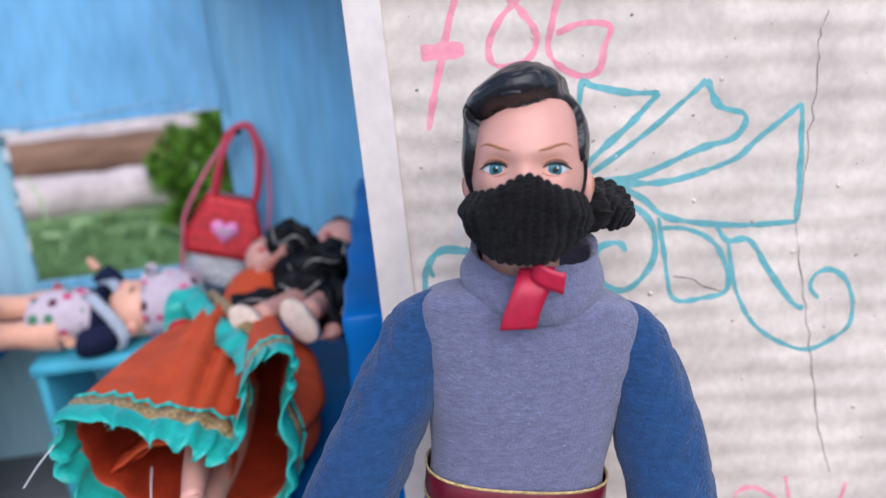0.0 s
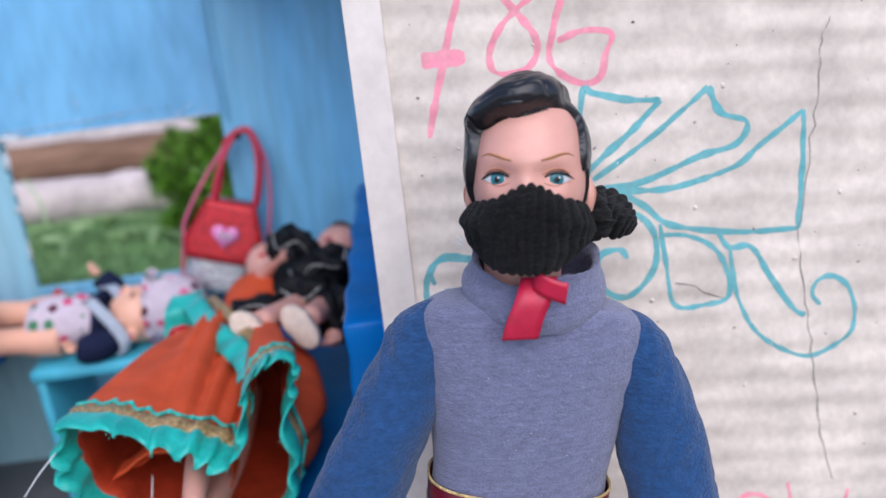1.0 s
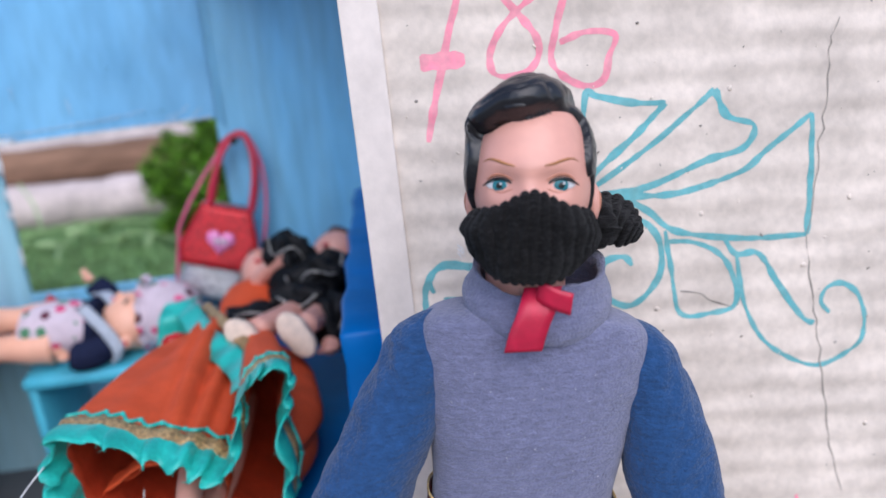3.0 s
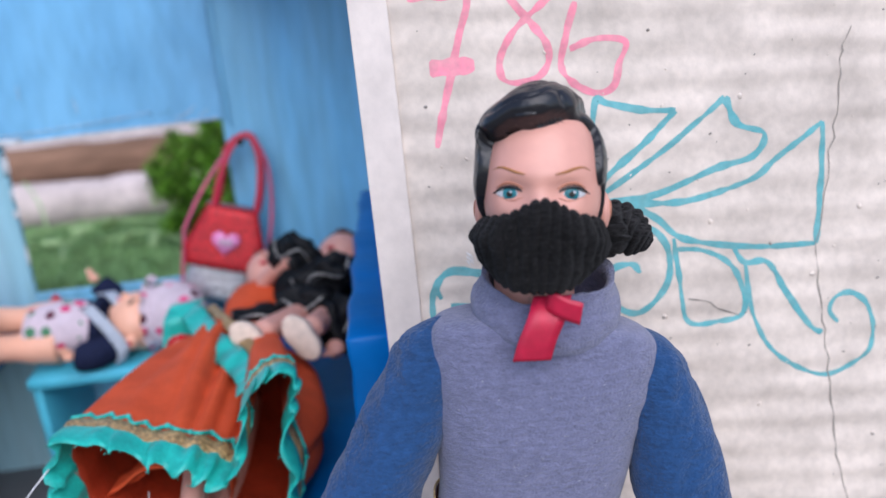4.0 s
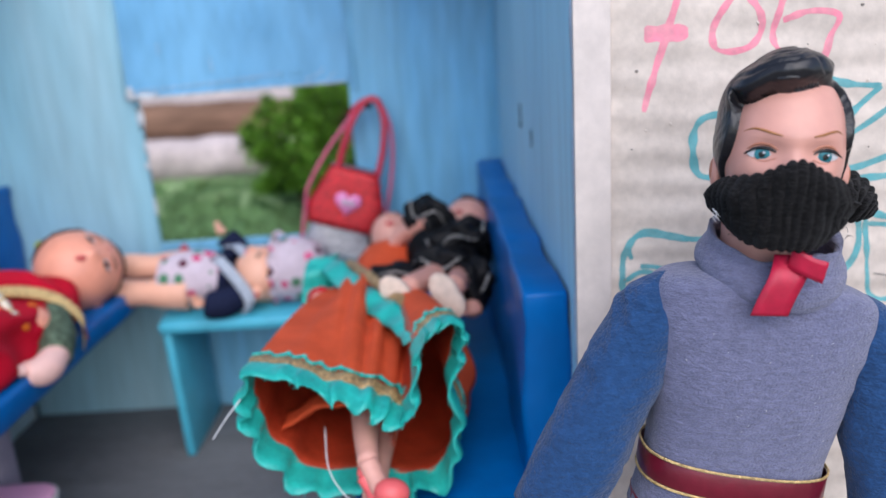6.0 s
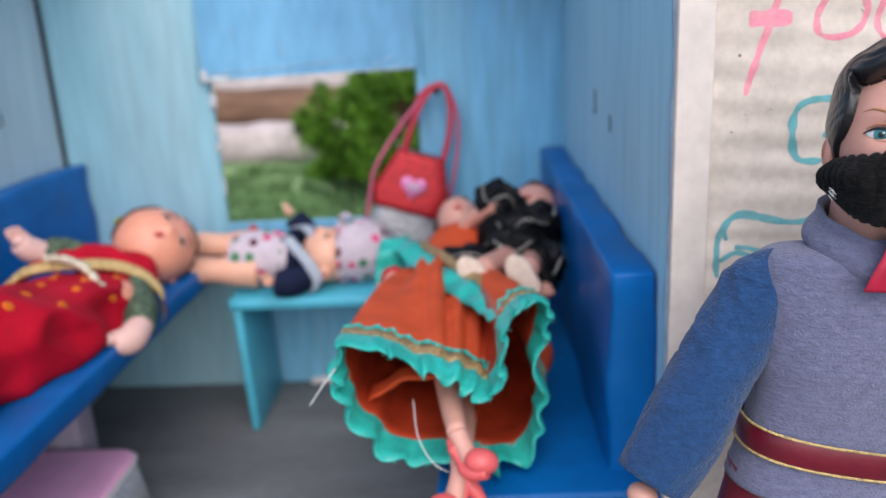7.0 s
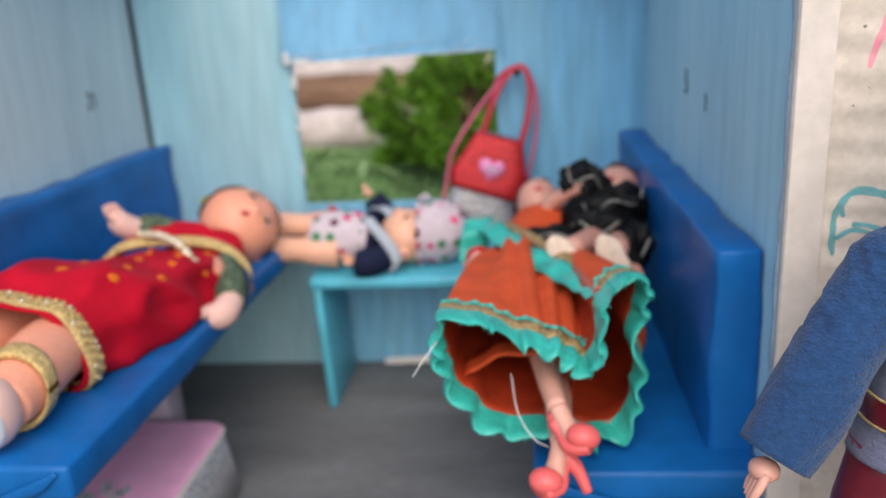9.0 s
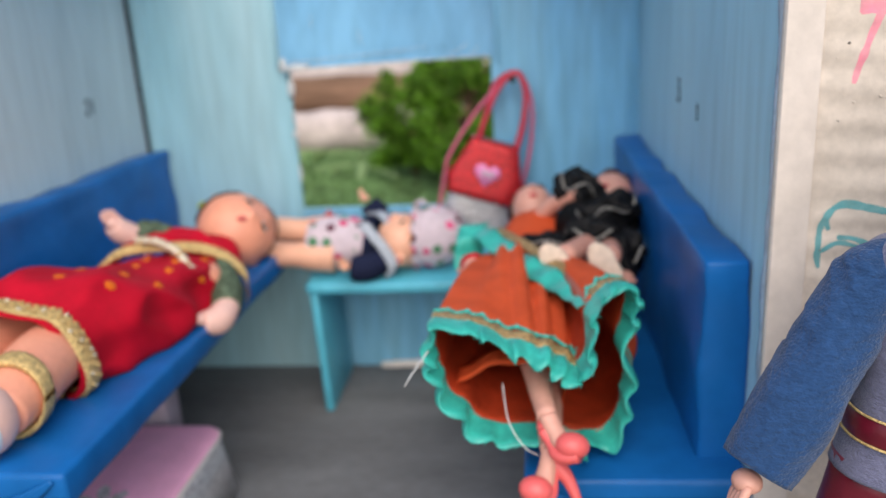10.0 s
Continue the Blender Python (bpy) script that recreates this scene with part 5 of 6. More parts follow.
# doll in a wide orange skirt lying on the blue bench, feet to the open side
def skirt_doll():
    O_SKIN, O_CLOTH, O_TEAL, O_GOLD, O_HAIR, O_SHOE, O_RED, O_LIP, O_BLACK, O_THREAD, O_BRAID, O_LINING = range(12)
    bm = bmesh.new()
    hem = ring_points([(-0.0915, 0.2140, 0.1330), (-0.0750, 0.2110, 0.1315), (-0.0600, 0.2090, 0.1245), (-0.0480, 0.2080, 0.1205), (-0.0395, 0.2080, 0.1140), (-0.0335, 0.2110, 0.1200), (-0.0310, 0.2220, 0.1340),
                       (-0.0230, 0.2290, 0.1400), (-0.0155, 0.2300, 0.1360), (-0.0195, 0.2230, 0.1200), (-0.0200, 0.2170, 0.1020), (-0.0290, 0.2120, 0.0895), (-0.0500, 0.2080, 0.0950), (-0.0680, 0.2060, 0.0955), (-0.0850, 0.2070, 0.1060), (-0.0915, 0.2100, 0.1190)], 192)
    for h in hem:
        h.z += 0.0035 * smoothstep(0.098, 0.114, h.z)
        h.x += 0.0030 * smoothstep(-0.060, -0.085, h.x)
    centre = Vector((-0.0520, 0.2120, 0.1130))
    waist_c = Vector((-0.0590, 0.3400, 0.1150))
    def ring_at(s, shrink=0.0, pleat=0.0, lift=0.0):
        ring = []
        for k, h in enumerate(hem):
            a = 2 * math.pi * k / len(hem)
            d = h - centre
            ang = math.atan2(d.z, d.x)
            w = waist_c + Vector((0.0150 * math.cos(ang), 0, 0.0145 * math.sin(ang)))
            e = s ** (1.50 + 0.25 * smoothstep(0.1, 0.8, math.cos(ang)) * smoothstep(-0.2, 0.4, math.sin(ang)))
            q = w.lerp(h, e)
            # a full belly of cloth between waist and hem, with radial folds
            out = Vector((math.cos(ang), 0, math.sin(ang)))
            q += out * (0.0050 * math.sin(math.pi * min(1, s)) * (1 if out.z > -0.2 else 0.3))
            q += out * 0.0150 * smoothstep(0.35, 0.9, out.x) * smoothstep(0.35, -0.15, out.z) * smoothstep(0.15, 0.5, s) * smoothstep(0.98, 0.7, s)
            for a0, wd, dp in ((1.22, 0.13, 0.0120), (0.62, 0.14, 0.0065), (1.72, 0.10, 0.0045), (2.25, 0.14, 0.0050)):
                q -= out * dp * math.exp(-((ang - a0 - 0.25 * s) / wd) ** 2) * min(1, 2 * s) * max(0, 1.08 - s)
            q += out * 0.0034 * math.sin(8 * ang + 2.5 * math.sin(2 * ang) + 0.8) * (0.25 + s) * (1.05 - s)
            q += out * (lift - shrink)
            if pleat:
                ph = k * math.pi / 4.0 + 3.4 * noise.noise(Vector((k * 0.10, 5, 2)))
                am = pleat * (0.75 + 1.1 * noise.noise(Vector((k * 0.07, 1, 7))))
                q += out * am * math.sin(ph) + Vector((0, -1, 0)) * am * 0.9 * math.cos(ph)
            if q.x > -0.0565:
                q.z = max(q.z, 0.0866)
            q.x = min(q.x, 0.0005)
            ring.append(q)
        return ring
    stations = [i / 30 for i in range(29)]
    outer = [ring_at(s) for s in stations]
    # inner layer takes the darker rust: the hollow's shade put into its colour
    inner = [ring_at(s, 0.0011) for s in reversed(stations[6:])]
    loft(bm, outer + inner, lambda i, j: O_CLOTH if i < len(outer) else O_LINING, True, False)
    # gold braid and teal ruffle round the hem
    loft(bm, [ring_at(0.898, -0.0001), ring_at(0.901, 0, 0, 0.0010), ring_at(0.918, 0, 0.0004, 0.0015), ring_at(0.934, 0, 0.0004, 0.0011), ring_at(0.942, 0.0004)], O_BRAID, False, False)
    lo, hi = ring_at(0.902, 0, 0, 0.0012), ring_at(0.884, 0, 0, 0.0008)
    zig = [(lo if k % 6 == 0 else hi)[k] for k in range(0, 192, 3)]
    tube(bm, zig + [zig[0]], [0.0007] * (len(zig) + 1), 6, O_TEAL, 3)
    for k in range(0, 192, 6):
        blob(bm, hi[(k + 3) % 192], (0.0011, 0.0011, 0.0010), mat=O_TEAL, seg=8)
    teal = [ring_at(0.928, 0, 0.0004, 0.0006), ring_at(0.946, 0, 0.0012, 0.0012), ring_at(0.968, 0, 0.0021, 0.0014), ring_at(0.986, 0, 0.0027, 0.0008), ring_at(1.0, 0, 0.0026, -0.0004)]
    teal_in = [ring_at(1.0, 0, 0.0026, -0.0010), ring_at(0.97, 0, 0.0019, -0.0004), ring_at(0.93, 0.0016, 0.0004)]
    loft(bm, teal + teal_in, O_TEAL, False, False)
    # frayed ends along the ruffle
    edge = teal[-1]
    for k in range(0, 192, 3):
        p = edge[k]
        q = p + Vector((random.uniform(-0.0016, 0.0016), -random.uniform(0.0004, 0.002), random.uniform(-0.0014, 0.0014)))
        tube(bm, [p, (p + q) / 2 + Vector((0, 0, 0.0003)), q], [0.00012, 0.0001, 0.00006], 4, O_TEAL, 2)
    # lining loop inside
    for r, y, z in ((0.020, 0.236, 0.104), (0.016, 0.246, 0.103)):
        pts = [(-0.062 + r * math.cos(a), y + 0.003 * math.sin(2 * a), z + 0.75 * r * math.sin(a) * 0.8) for a in [2 * math.pi * k / 18 for k in range(19)]]
        ribbon(bm, pts, 0.012, O_CLOTH, 4, 0.0008, 7, across=(0, 1, 0), bend=(0, 0, 1))
    # bodice, neck, head
    tube(bm, [(-0.0570, 0.3300, 0.1130), (-0.0520, 0.3520, 0.1190), (-0.0485, 0.3720, 0.1215), (-0.0480, 0.3850, 0.1215), (-0.0480, 0.3920, 0.1210)], [0.0165, 0.0150, 0.0180, 0.0130, 0.0060], 28, O_CLOTH, 6, flat=0.8, wob=0.0012)
    tube(bm, [(-0.0480, 0.3880, 0.1215), (-0.0490, 0.3980, 0.1240)], [0.0055, 0.0055], 16, O_SKIN, 5)
    blob(bm, (-0.0500, 0.4120, 0.1270), (0.0118, 0.0145, 0.0140), (12, 0, 0), O_SKIN, 26)
    blob(bm, (-0.0500, 0.4200, 0.1230), (0.0142, 0.0150, 0.0140), (12, 0, 0), O_HAIR, 26, 0.2, 300)
    blob(bm, (-0.0498, 0.4015, 0.1375), (0.0026, 0.0014, 0.0011), mat=O_LIP, seg=10)
    blob(bm, (-0.0499, 0.4070, 0.1410), (0.0015, 0.0024, 0.0018), mat=O_SKIN, seg=10)
    for s in (-1, 1):
        tube(bm, [(-0.0500 + s * 0.0068, 0.4118, 0.1390), (-0.0500 + s * 0.0045, 0.4128, 0.1406), (-0.0500 + s * 0.0022, 0.4122, 0.1404)], [0.0003, 0.0007, 0.0003], 6, O_BLACK, 4)
    # teal sash with gold edge across the waist, its end hanging at one side
    ribbon(bm, [(-0.0830, 0.360, 0.1300), (-0.0735, 0.340, 0.1325), (-0.0618, 0.312, 0.1310), (-0.0522, 0.292, 0.1310), (-0.0432, 0.276, 0.1308), (-0.0362, 0.258, 0.1325), (-0.0325, 0.238, 0.1365)], 0.0105, O_TEAL, 16, 0.0008, 7, across=(0.78, 0.40, 0.35), bend=(0.1, -0.6, 0.8))
    ribbon(bm, [(-0.0808, 0.3600, 0.1330), (-0.0815, 0.3500, 0.1310), (-0.0830, 0.3450, 0.1230), (-0.0838, 0.3440, 0.1150)], 0.0150, O_TEAL, 12, 0.0012, 2.5, across=(1, 0.35, 0), bend=(0.2, -1, 0.3))
    ribbon(bm, [(-0.0690, 0.352, 0.1315), (-0.0560, 0.322, 0.1330), (-0.0462, 0.300, 0.1328), (-0.0375, 0.281, 0.1332), (-0.0305, 0.262, 0.1355), (-0.0270, 0.240, 0.1400)], 0.0046, O_BRAID, 14, 0.0003, 40, across=(0.78, 0.40, 0.35), bend=(0.1, -0.6, 0.8), thick=0.0010)
    # arms
    tube(bm, [(-0.0640, 0.3780, 0.1100), (-0.0770, 0.3600, 0.1110), (-0.0800, 0.3420, 0.1170), (-0.0805, 0.3320, 0.1190)], [0.0052, 0.0046, 0.0044, 0.0046], 16, O_SKIN, 6)
    tube(bm, [(-0.0800, 0.3400, 0.1175), (-0.0806, 0.3330, 0.1190)], [0.0058, 0.0064], 16, O_RED, 5, wob=0.0008)
    fingers(bm, (-0.0815, 0.3270, 0.1200), (-0.5, -1, 0.25), (1, -0.3, 0.4), 0.0042, O_SKIN)
    tube(bm, [(-0.0320, 0.3750, 0.1170), (-0.0170, 0.3500, 0.1120), (-0.0110, 0.3300, 0.1130), (-0.0100, 0.3120, 0.1180)], [0.0060, 0.0052, 0.0044, 0.0040], 14, O_SKIN, 6)
    fingers(bm, (-0.0102, 0.3090, 0.1185), (-0.3, -1, 0.1), (1, -0.3, 0.2), 0.0036, O_SKIN)
    # legs and coral high-heeled sandals, one crossed on the other
    tube(bm, [(-0.0530, 0.3000, 0.1130), (-0.0540, 0.2550, 0.1125), (-0.0515, 0.2250, 0.1105), (-0.0490, 0.2030, 0.1085)], [0.0064, 0.0054, 0.0044, 0.0033], 20, O_SKIN, 8)
    tube(bm, [(-0.0480, 0.3000, 0.1050), (-0.0470, 0.2550, 0.0990), (-0.0480, 0.2200, 0.0990), (-0.0480, 0.2000, 0.0975)], [0.0065, 0.0055, 0.0046, 0.0036], 20, O_SKIN, 8)
    for a, ball, toe, h in (((-0.0490, 0.2020, 0.1080), (-0.0440, 0.1960, 0.1030), (-0.0390, 0.1940, 0.1030), (-0.0435, 0.2010, 0.0940)),
                            ((-0.0480, 0.1990, 0.0970), (-0.0515, 0.1920, 0.0905), (-0.0555, 0.1880, 0.0898), (-0.0400, 0.1930, 0.0840))):
        a, ball, toe, h = Vector(a), Vector(ball), Vector(toe), Vector(h)
        tube(bm, [a + Vector((0, 0.001, 0.0015)), a.lerp(ball, 0.5), ball, toe], [0.0032, 0.0031, 0.0036, 0.0026], 16, O_SKIN, 6, flat=0.8)
        down = Vector((0, -0.0004, -0.0026))
        tube(bm, [a + down, a.lerp(ball, 0.5) + down * 1.15, ball + down, toe + down * 0.7], [0.0042, 0.0040, 0.0052, 0.0046], 16, O_SHOE, 6, flat=0.62)
        tube(bm, [a + down * 0.8, a.lerp(h, 0.5) + Vector((0.0008, 0, 0)), h], [0.0040, 0.0024, 0.0016], 12, O_SHOE, 6)
        blob(bm, ball.lerp(toe, 0.5) + Vector((0, -0.0006, 0.0004)), (0.0056, 0.0046, 0.0042), (0, 10, 0), O_SHOE, 18)
        blob(bm, a + Vector((0, 0.0008, -0.0024)), (0.0038, 0.0036, 0.0036), mat=O_SHOE, seg=14)
    # loose threads
    tube(bm, [(-0.0880, 0.2100, 0.1300), (-0.0920, 0.2050, 0.1260), (-0.0955, 0.2010, 0.1215)], [0.0002, 0.00018, 0.00014], 6, O_THREAD, 6)
    tube(bm, [(-0.0640, 0.2180, 0.1140), (-0.0620, 0.2060, 0.1060), (-0.0570, 0.2020, 0.0985), (-0.0520, 0.2020, 0.0950)], [0.00018, 0.00018, 0.00018, 0.00014], 6, O_THREAD, 6)
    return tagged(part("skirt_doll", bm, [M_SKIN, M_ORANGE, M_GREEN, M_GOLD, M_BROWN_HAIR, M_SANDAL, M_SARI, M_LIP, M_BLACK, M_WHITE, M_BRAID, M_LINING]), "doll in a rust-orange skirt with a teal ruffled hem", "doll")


skirt_doll()


# small doll in a black ruffled dress lying across the other doll's lap
def black_doll():
    D_SKIN, D_BLACK, D_EDGE, D_SHOE, D_HAIR, D_LIP = range(6)
    bm = bmesh.new()
    tube(bm, [(-0.0290, 0.3500, 0.1330), (-0.0220, 0.3600, 0.1320), (-0.0130, 0.3720, 0.1310), (-0.0080, 0.3830, 0.1330)], [0.0130, 0.0140, 0.0120, 0.0060], 24, D_BLACK, 6, wob=0.0020, freq=140)
    blob(bm, (-0.0080, 0.3960, 0.1370), (0.0125, 0.0140, 0.0125), (0, 0, -20), D_SKIN, 24)
    blob(bm, (-0.0060, 0.4030, 0.1360), (0.0135, 0.0125, 0.0130), (0, 0, -20), D_HAIR, 24, 0.25, 300)
    blob(bm, (-0.0120, 0.3850, 0.1455), (0.0020, 0.0012, 0.0010), mat=D_LIP, seg=10)
    # crumpled flounces edged with silver
    for c, r, rot, seed in (((-0.0275, 0.3620, 0.1490), (0.0105, 0.0080, 0.0100), (0, 20, 0), 1.0), ((-0.0140, 0.3500, 0.1400), (0.0135, 0.0100, 0.0095), (0, -15, 0), 2.0), ((-0.0400, 0.3380, 0.1290), (0.0150, 0.0075, 0.0042), (0, 6, 10), 3.0),
                            ((-0.0085, 0.3300, 0.1230), (0.0085, 0.0100, 0.0130), (0, 0, 0), 4.0), ((-0.0220, 0.3400, 0.1320), (0.0130, 0.0090, 0.0080), (0, 0, 0), 5.0), ((-0.0060, 0.3650, 0.1330), (0.0095, 0.0110, 0.0120), (0, 0, 0), 6.0)):
        m = Matrix.LocRotScale(c, Euler([radians(x) for x in rot]), None)
        vs = bmesh.ops.create_uvsphere(bm, u_segments=56, v_segments=36, radius=1.0)["verts"]
        for v in vs:
            d = Vector(v.co)
            k = 1 + 0.20 * math.sin(4 * math.atan2(d.y, d.x) + seed * 2 + 3 * d.z) * (1 - d.z * d.z) + 0.30 * noise.noise(d * 2.2 + Vector((seed * 7, 0, 0))) + 0.12 * abs(noise.noise(d * 6 + Vector((0, seed * 5, 0))))
            v.co = m @ Vector((d.x * r[0] * k, d.y * r[1] * k, d.z * r[2] * k))
        for f in {f for v in vs for f in v.link_faces}:
            f.material_index = D_BLACK
        edge = [m @ Vector((r[0] * 1.08 * math.cos(q), r[1] * 1.1 * math.sin(q), r[2] * (0.25 + 0.30 * math.sin(4 * q + seed)))) for q in [math.pi * (1.0 + 1.0 * k / 14) for k in range(15)]]
        tube(bm, edge, [0.0005] * 15, 6, D_EDGE, 3, wob=0.0003, freq=900)
    tube(bm, [(-0.0270, 0.3560, 0.1500), (-0.0410, 0.3660, 0.1400), (-0.0470, 0.3700, 0.1330)], [0.0042, 0.0040, 0.0036], 12, D_SKIN, 5)
    # bare legs and shoes with ribbed soles
    for foot, knee, yaw in (((-0.0405, 0.2980, 0.1310), (-0.0290, 0.3260, 0.1290), -55), ((-0.0205, 0.2990, 0.1300), (-0.0150, 0.3270, 0.1270), -46)):
        f, kn = Vector(foot), Vector(knee)
        tube(bm, [kn + (kn - f) * 0.3, kn, f + Vector((0.002, 0.006, 0.001))], [0.0056, 0.0056, 0.0050], 16, D_SKIN, 6)
        m = Matrix.Translation(f) @ Euler((radians(-14), radians(yaw + 14), 0)).to_matrix().to_4x4()
        rings = []
        for y, g in ((-0.0052, 0.90), (-0.0048, 1.0), (-0.0018, 1.02), (0.0010, 0.96), (0.0035, 0.72), (0.0048, 0.3)):
            ring = []
            for k in range(32):
                a = 2 * math.pi * k / 32
                x, z = math.cos(a), math.sin(a)
                waist = 1 - 0.14 * math.exp(-((z + 0.15) / 0.3) ** 2)
                ring.append(m @ Vector((0.0058 * x * g * waist, y, 0.0105 * z * g)))
            rings.append(ring)
        loft(bm, rings, D_SHOE)
        for k in range(-4, 5):
            z = k * 0.0021
            w = 0.0050 * math.sqrt(max(0.05, 1 - (z / 0.0105) ** 2))
            tube(bm, [m @ Vector((-w, -0.00505, z)), m @ Vector((0, -0.0051, z + 0.0003)), m @ Vector((w, -0.00505, z))], [0.00022, 0.00022, 0.00022], 6, D_SHOE, 3)
    return tagged(part("small_doll", bm, [M_SKIN, M_BLACK_CLOTH, M_LACE, M_CREAM, M_BROWN_HAIR, M_LIP]), "small doll in a black ruffled dress and cream shoes", "doll")


black_doll()


# glitter handbag hung from the nail
def handbag():
    e = thing("handbag", "red and silver glitter toy handbag hung from the nail", "bag", (-0.0795, 0.4600, 0.1100))
    turn = Matrix.Translation((0.0015, 0, 0.0285)) @ Euler((0, radians(17), 0)).to_matrix().to_4x4()
    def add(name, bm, mats, label=""):
        bm.transform(turn)
        return part(name, bm, mats, e, label)
    def profile(h0, h1, w0, w1, d0, d1, steps=14):
        rings = []
        for i in range(steps + 1):
            t = i / steps
            z = h0 + (h1 - h0) * t
            w, d = w0 + (w1 - w0) * t, d0 + (d1 - d0) * t
            ring = []
            for k in range(48):
                a = 2 * math.pi * k / 48
                x, y = math.cos(a), math.sin(a)
                s = 1 / (abs(x) ** 7 + abs(y) ** 7) ** (1 / 7)
                ring.append((w * x * s, d * y * s, z))
            rings.append(ring)
        return rings
    bm = bmesh.new()
    low = [[(x * 0.96, y * 0.75, -0.0342) for x, y, z in profile(0, 0, 0.0223, 0.0223, 0.0125, 0.0125, 1)[0]]]
    loft(bm, low + profile(-0.0330, 0.0195, 0.0226, 0.0146, 0.0125, 0.0062))
    add("body", bm, M_GLIT_SILVER)
    bm = bmesh.new()
    front = []
    for i in range(11):
        t = i / 10
        z = 0.0212 - 0.0352 * t
        w = (0.0150 + 0.0086 * min(1, t * 1.5)) * (1 if t < 0.7 else 1 - 0.09 * (t - 0.7) / 0.3)
        y = -0.0068 - 0.0062 * t
        front.append([(w * (2 * j / 16 - 1), y - 0.0012 * (1 - (2 * j / 16 - 1) ** 4), z) for j in range(17)])
    back = [[(x, 0.0066, 0.0212) for x, y, z in front[0]]]
    loft(bm, back + front, 0, False, False, closed=False)
    bmesh.ops.recalc_face_normals(bm, faces=bm.faces)
    bmesh.ops.solidify(bm, geom=bm.faces[:], thickness=0.0012)
    flap = add("flap", bm, M_GLIT_RED, "red glitter flap")
    bm = bmesh.new()
    ring = []
    for k in range(48):
        a = 2 * math.pi * k / 48
        ring.append((16 * math.sin(a) ** 3, 13 * math.cos(a) - 5 * math.cos(2 * a) - 2 * math.cos(3 * a) - math.cos(4 * a)))
    rings = [[(x * 0.00050 * g * (1 + 0.03 * math.sin(i * 2.1)), -0.0126 - h, 0.0022 + z * 0.00050 * g) for i, (x, z) in enumerate(ring)] for g, h in ((1, -0.001), (1.0, 0.0010), (0.9, 0.0019), (0.5, 0.0026))]
    loft(bm, rings)
    for k in range(5):
        x = -0.003 + 0.0015 * k
        tube(bm, [(x, -0.0156, 0.0047), (x + 0.0006, -0.0158, 0.0027), (x + 0.0002, -0.0156, 0.0007)], [0.0004, 0.0005, 0.0003], 6, 1 + k % 2, 4)
    badge = add("heart_badge", bm, [M_BADGE, M_WHITE, M_GREY_STRAP], "glossy pink heart badge")
    badge.parent = flap
    for y, lean in ((-0.0055, 0.0), (0.0055, -0.003)):
        bm = bmesh.new()
        tube(bm, [(-0.0105, y, 0.0195), (-0.0098, y, 0.036), (-0.0062 + lean, y * 0.6, 0.055), (0.0015, y * 0.4, 0.0650), (0.0095, y * 0.6, 0.056), (0.0135, y, 0.038), (0.0138, y, 0.0195)], [0.0017] * 7, 10, 0, 8, flat=0.45, up=(0, 1, 0))
        add("handle", bm, M_RED_STRAP, "thin red handle")
    bm = bmesh.new()
    tube(bm, [(-0.0238, 0.0, -0.030), (-0.0258, 0, -0.005), (-0.0262, -0.001, 0.004), (-0.0200, -0.001, 0.026), (-0.0100, 0, 0.050), (0.0, 0, 0.0635), (0.0075, 0, 0.0615), (0.0160, 0, 0.048), (0.0215, 0.001, 0.026), (0.0235, 0, 0.0), (0.0225, 0, -0.028)], [0.0011] * 11, 8, 0, 8, flat=0.8, up=(0, 1, 0))
    add("shoulder_strap", bm, M_PINK_STRAP, "long pink shoulder strap")
    return e


handbag()


# pink tin under the long bench
e = thing("pink_box", "pink-lidded silver glitter box on the grey floor", "box", (-0.255, 0.27, 0.0))
inv = Matrix.Translation((0.255, -0.27, 0))


def rounded(x0, x1, y0, y1, r, z, n=8):
    pts = []
    for cx, cy, a0 in ((x1 - r, y1 - r, 0), (x0 + r, y1 - r, 90), (x0 + r, y0 + r, 180), (x1 - r, y0 + r, 270)):
        for k in range(n):
            a = radians(a0 + 90 * k / (n - 1))
            pts.append((cx + r * math.cos(a), cy + r * math.sin(a), z))
    return pts


bm = bmesh.new()
loft(bm, [rounded(-0.2985, -0.2095, 0.2035, 0.3335, 0.016, 0.0005), rounded(-0.2985, -0.2145, 0.2035, 0.3290, 0.014, 0.0325)])
bm.transform(inv)
part("body", bm, M_GLIT_SILVER, e, "silver glitter sides")
bm = bmesh.new()
loft(bm, [rounded(-0.2990, -0.2145, 0.2030, 0.3292, 0.012, 0.0325), rounded(-0.2990, -0.2140, 0.2030, 0.3295, 0.012, 0.0340)])
bm.transform(inv)
part("rim", bm, M_STRIP, e)
bm = bmesh.new()
loft(bm, [rounded(-0.2980, -0.2152, 0.2040, 0.3284, 0.011, 0.0342), rounded(-0.2978, -0.2154, 0.2042, 0.3282, 0.011, 0.0352), rounded(-0.2960, -0.2168, 0.2060, 0.3266, 0.010, 0.0356)])
bm.transform(inv)
lid = part("lid", bm, M_PINK_BOX, e, "glossy pink lid")
for cx, cy, tilt in ((-0.250, 0.266, 20), (-0.242, 0.262, -30), (-0.257, 0.260, 70), (-0.246, 0.253, -80)):
    bm = bmesh.new()
    m = Matrix.Translation((cx, cy, 0.0358)) @ Euler((0, 0, radians(tilt))).to_matrix().to_4x4()
    blob(bm, (0, 0, 0), (0.0030, 0.0062, 0.0006), seg=14)
    for k in range(9):
        blob(bm, (0.0022 * math.cos(k * 0.7), 0.005 * math.sin(k * 0.7), 0.0006), (0.0006, 0.0006, 0.0006), seg=6)
    bm.transform(m)
    bm.transform(inv)
    part("petal", bm, M_GLIT_SILVER, lid, "silver beaded petal")

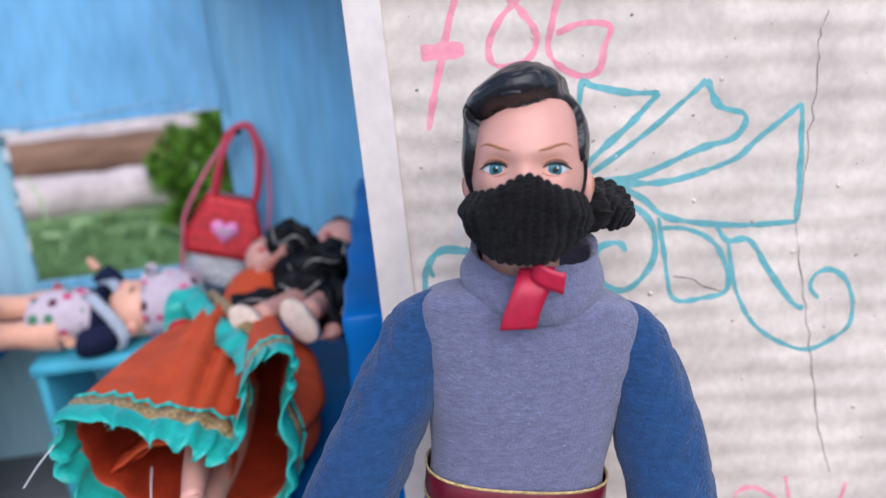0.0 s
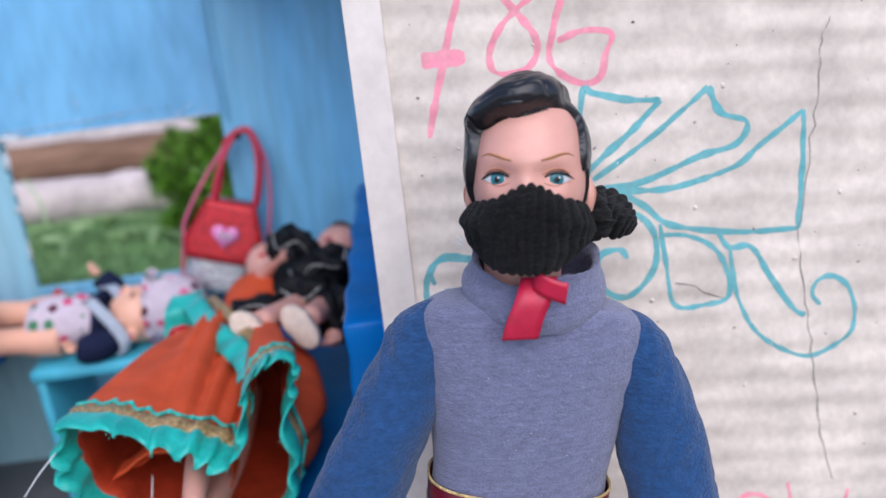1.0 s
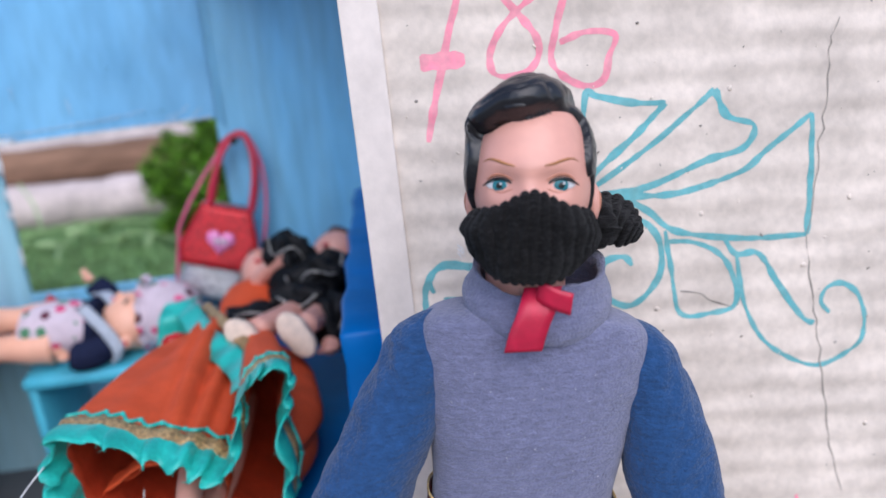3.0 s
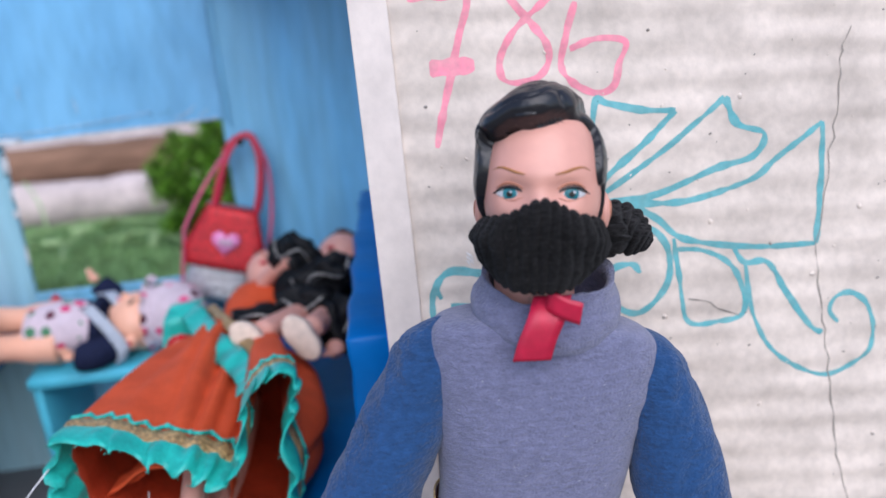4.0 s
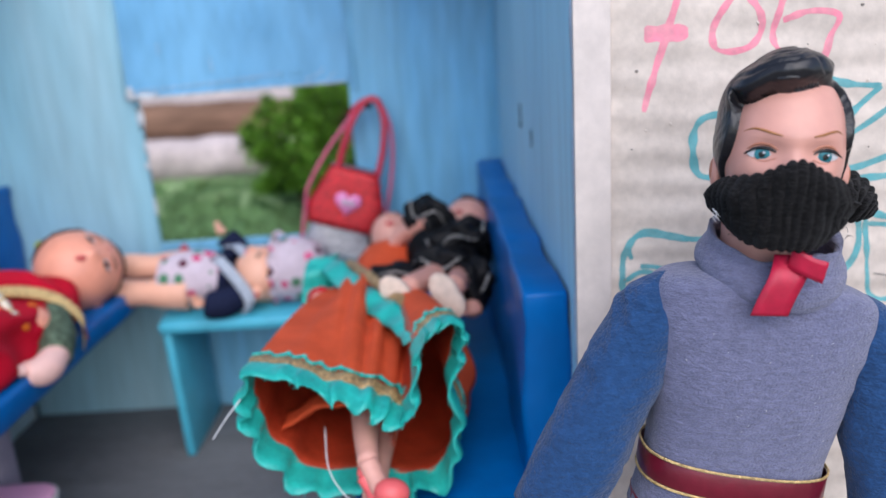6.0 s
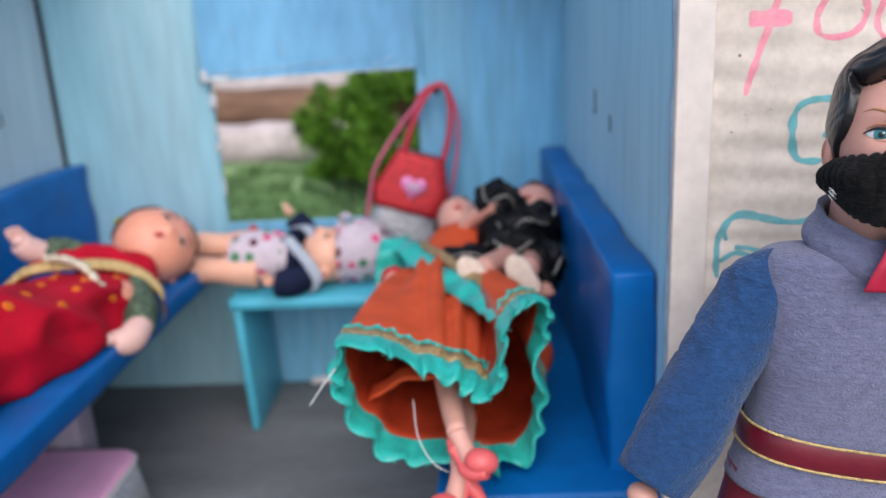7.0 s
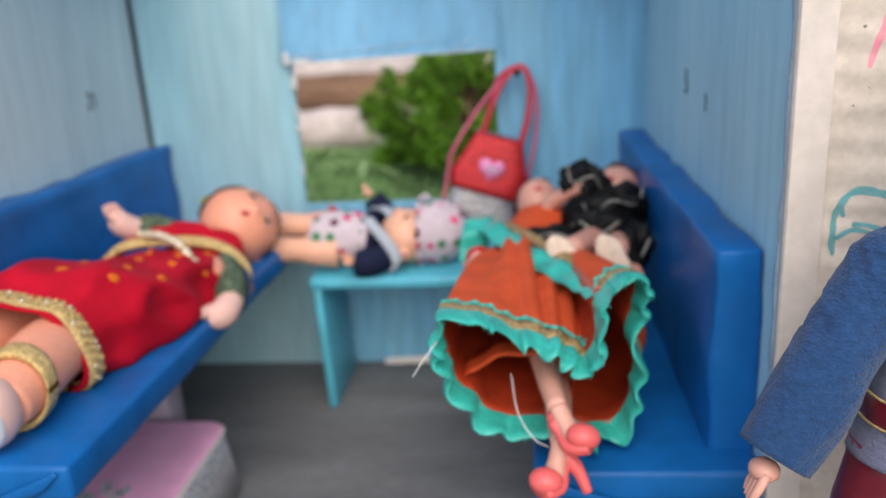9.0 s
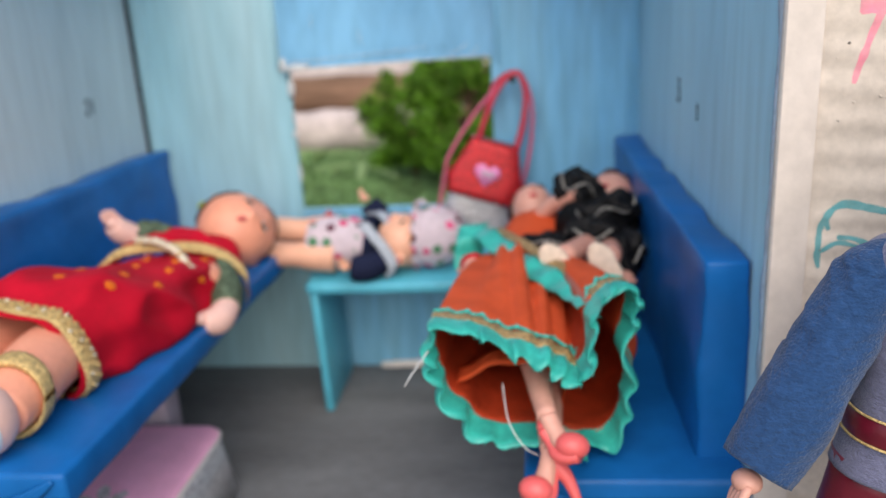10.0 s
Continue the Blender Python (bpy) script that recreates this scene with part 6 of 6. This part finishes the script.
# ---- outside the window ----
LAWN = 0.055
bm = bmesh.new()
box(bm, -0.95, 0.35, 0.50, 1.16, GROUND + 0.0005, LAWN, 0.004)
tagged(part("lawn_bank", bm, M_SOIL, None, "low green bank behind the window"), "", "ground", "", "structure")
rng = np.random.default_rng(4)
verts, faces = [], []
for i in range(34000):
    x, y = rng.uniform(-0.75, 0.10), rng.uniform(0.56, 1.06)
    h, w, a = rng.uniform(0.004, 0.012), rng.uniform(0.0005, 0.0010), rng.uniform(0, 6.283)
    lx, ly = rng.normal(0, 0.006, 2)
    ca, sa = math.cos(a) * w, math.sin(a) * w
    n = len(verts)
    verts += [(x - ca, y - sa, LAWN - 0.001), (x + ca, y + sa, LAWN - 0.001), (x + lx * 0.4 + ca * 0.7, y + ly * 0.4 + sa * 0.7, LAWN + h * 0.6), (x + lx * 0.4 - ca * 0.7, y + ly * 0.4 - sa * 0.7, LAWN + h * 0.6), (x + lx, y + ly, LAWN + h)]
    faces += [(n, n + 1, n + 2, n + 3), (n + 3, n + 2, n + 4)]
me = bpy.data.meshes.new("grass")
me.from_pydata(verts, [], faces)
me.materials.append(M_GRASS)
tagged(new("grass", me), "short green artificial turf behind the window", "grass", "", "stuff")

bm = bmesh.new()
tube(bm, [(-1.0, 1.075, LAWN + 0.026), (-0.6, 1.07, LAWN + 0.028), (-0.3, 1.072, LAWN + 0.027), (0.0, 1.078, LAWN + 0.027), (0.35, 1.07, LAWN + 0.026)], [0.030, 0.032, 0.030, 0.031, 0.029], 24, 0, 10, wob=0.004, freq=30)
tagged(part("kerb_stone", bm, M_KERB), "long whitewashed stone kerb behind the grass", "kerb")
bm = bmesh.new()
tube(bm, [(-1.0, 1.150, LAWN + 0.066), (-0.6, 1.145, LAWN + 0.070), (-0.3, 1.15, LAWN + 0.068), (0.0, 1.15, LAWN + 0.072), (0.35, 1.15, LAWN + 0.070)], [0.031, 0.032, 0.031, 0.033, 0.032], 24, 0, 10, wob=0.005, freq=24)
tagged(part("log", bm, M_LOG), "weathered brown log lying behind the kerb", "log")
bm = bmesh.new()
box(bm, -1.6, 0.9, 1.30, 1.36, GROUND + 0.0005, 0.165, 0.01, 3)
tagged(part("low_wall", bm, M_TAN), "low sand-coloured plastered wall behind the log", "wall")


def bush(name, at, size, seed, label):
    e = thing(name, label, "bush", at)
    r = random.Random(seed)
    bm = bmesh.new()
    tips = []
    tube(bm, [(0, 0, 0), (0.002, 0, size * 0.4), (0, 0.001, size * 0.9)], [size * 0.05, size * 0.04, size * 0.015], 8)
    for k in range(42):
        a, z = r.uniform(0, 6.283), r.uniform(0.10, 1.0) * size * 1.25
        reach = size * 0.62 * math.sqrt(max(0.05, 1 - ((z / size - 0.55) / 0.8) ** 2)) * r.uniform(0.7, 1.05)
        p0 = Vector((0, 0, z * 0.75))
        p1 = Vector((math.cos(a) * reach, math.sin(a) * reach, z + size * 0.05))
        tube(bm, [p0, p0.lerp(p1, 0.5) + Vector((0, 0, size * 0.02)), p1], [size * 0.014, size * 0.010, size * 0.005], 5, 0, 3)
        for t in (0.45, 0.7, 0.88, 1.0):
            tips.append(p0.lerp(p1, t))
    part("trunk", bm, M_LOG, e)
    vs, fs = [], []
    for c in tips:
        for k in range(95):
            d = Vector((r.gauss(0, 1), r.gauss(0, 1), r.gauss(0.2, 1))).normalized()
            l, w = size * r.uniform(0.030, 0.075), size * r.uniform(0.008, 0.017)
            s = d.orthogonal().normalized()
            s.rotate(Matrix.Rotation(r.uniform(0, 6.28), 3, d))
            b = c + d * size * r.uniform(0.01, 0.085)
            n = len(vs)
            vs += [b, b + d * l * 0.5 + s * w, b + d * l, b + d * l * 0.5 - s * w]
            fs.append((n, n + 1, n + 2, n + 3))
    me = bpy.data.meshes.new("foliage")
    me.from_pydata(vs, [], fs)
    me.materials.append(M_LEAF)
    ob = new("foliage", me)
    ob.parent = e
    return e


bush("bush", (-0.112, 0.800, LAWN), 0.112, 3, "bright green feathery bush on the turf")
bush("bush", (-0.050, 0.860, LAWN), 0.110, 8, "bright green feathery bush on the turf")
bush("bush", (-0.180, 0.870, LAWN), 0.100, 11, "bright green feathery bush on the turf")

# trailing vine on the turf
e = thing("vine", "thin green trailing vine with pale leaves on the turf", "vine", (-0.30, 0.90, LAWN))
bm = bmesh.new()
for pts in ([(-0.12, 0.02, 0.014), (-0.04, -0.01, 0.030), (0.03, 0.0, 0.026), (0.10, -0.03, 0.018), (0.15, -0.03, 0.016)], [(-0.02, 0, 0.026), (-0.03, -0.06, 0.016), (-0.01, -0.12, 0.014)], [(0.05, -0.01, 0.024), (0.07, 0.05, 0.030), (0.08, 0.08, 0.044)], [(-0.07, 0.0, 0.024), (-0.09, 0.04, 0.05), (-0.11, 0.06, 0.075)], [(0.0, -0.04, 0.014), (0.06, -0.06, 0.022), (0.11, -0.10, 0.014)]):
    tube(bm, pts, [0.0014] * len(pts), 6, 0, 6)
part("stem", bm, M_STEM, e)
for k, (x, y, z) in enumerate(((-0.03, -0.01, 0.024), (-0.055, -0.03, 0.016), (-0.075, -0.03, 0.014), (0.0, -0.005, 0.024), (0.03, -0.045, 0.014), (0.06, -0.05, 0.012))):
    bm = bmesh.new()
    blob(bm, (x, y, z), (0.013, 0.007, 0.0014), (20, 10 * k, 50 * k), seg=12)
    part("leaf", bm, M_STEM, e)
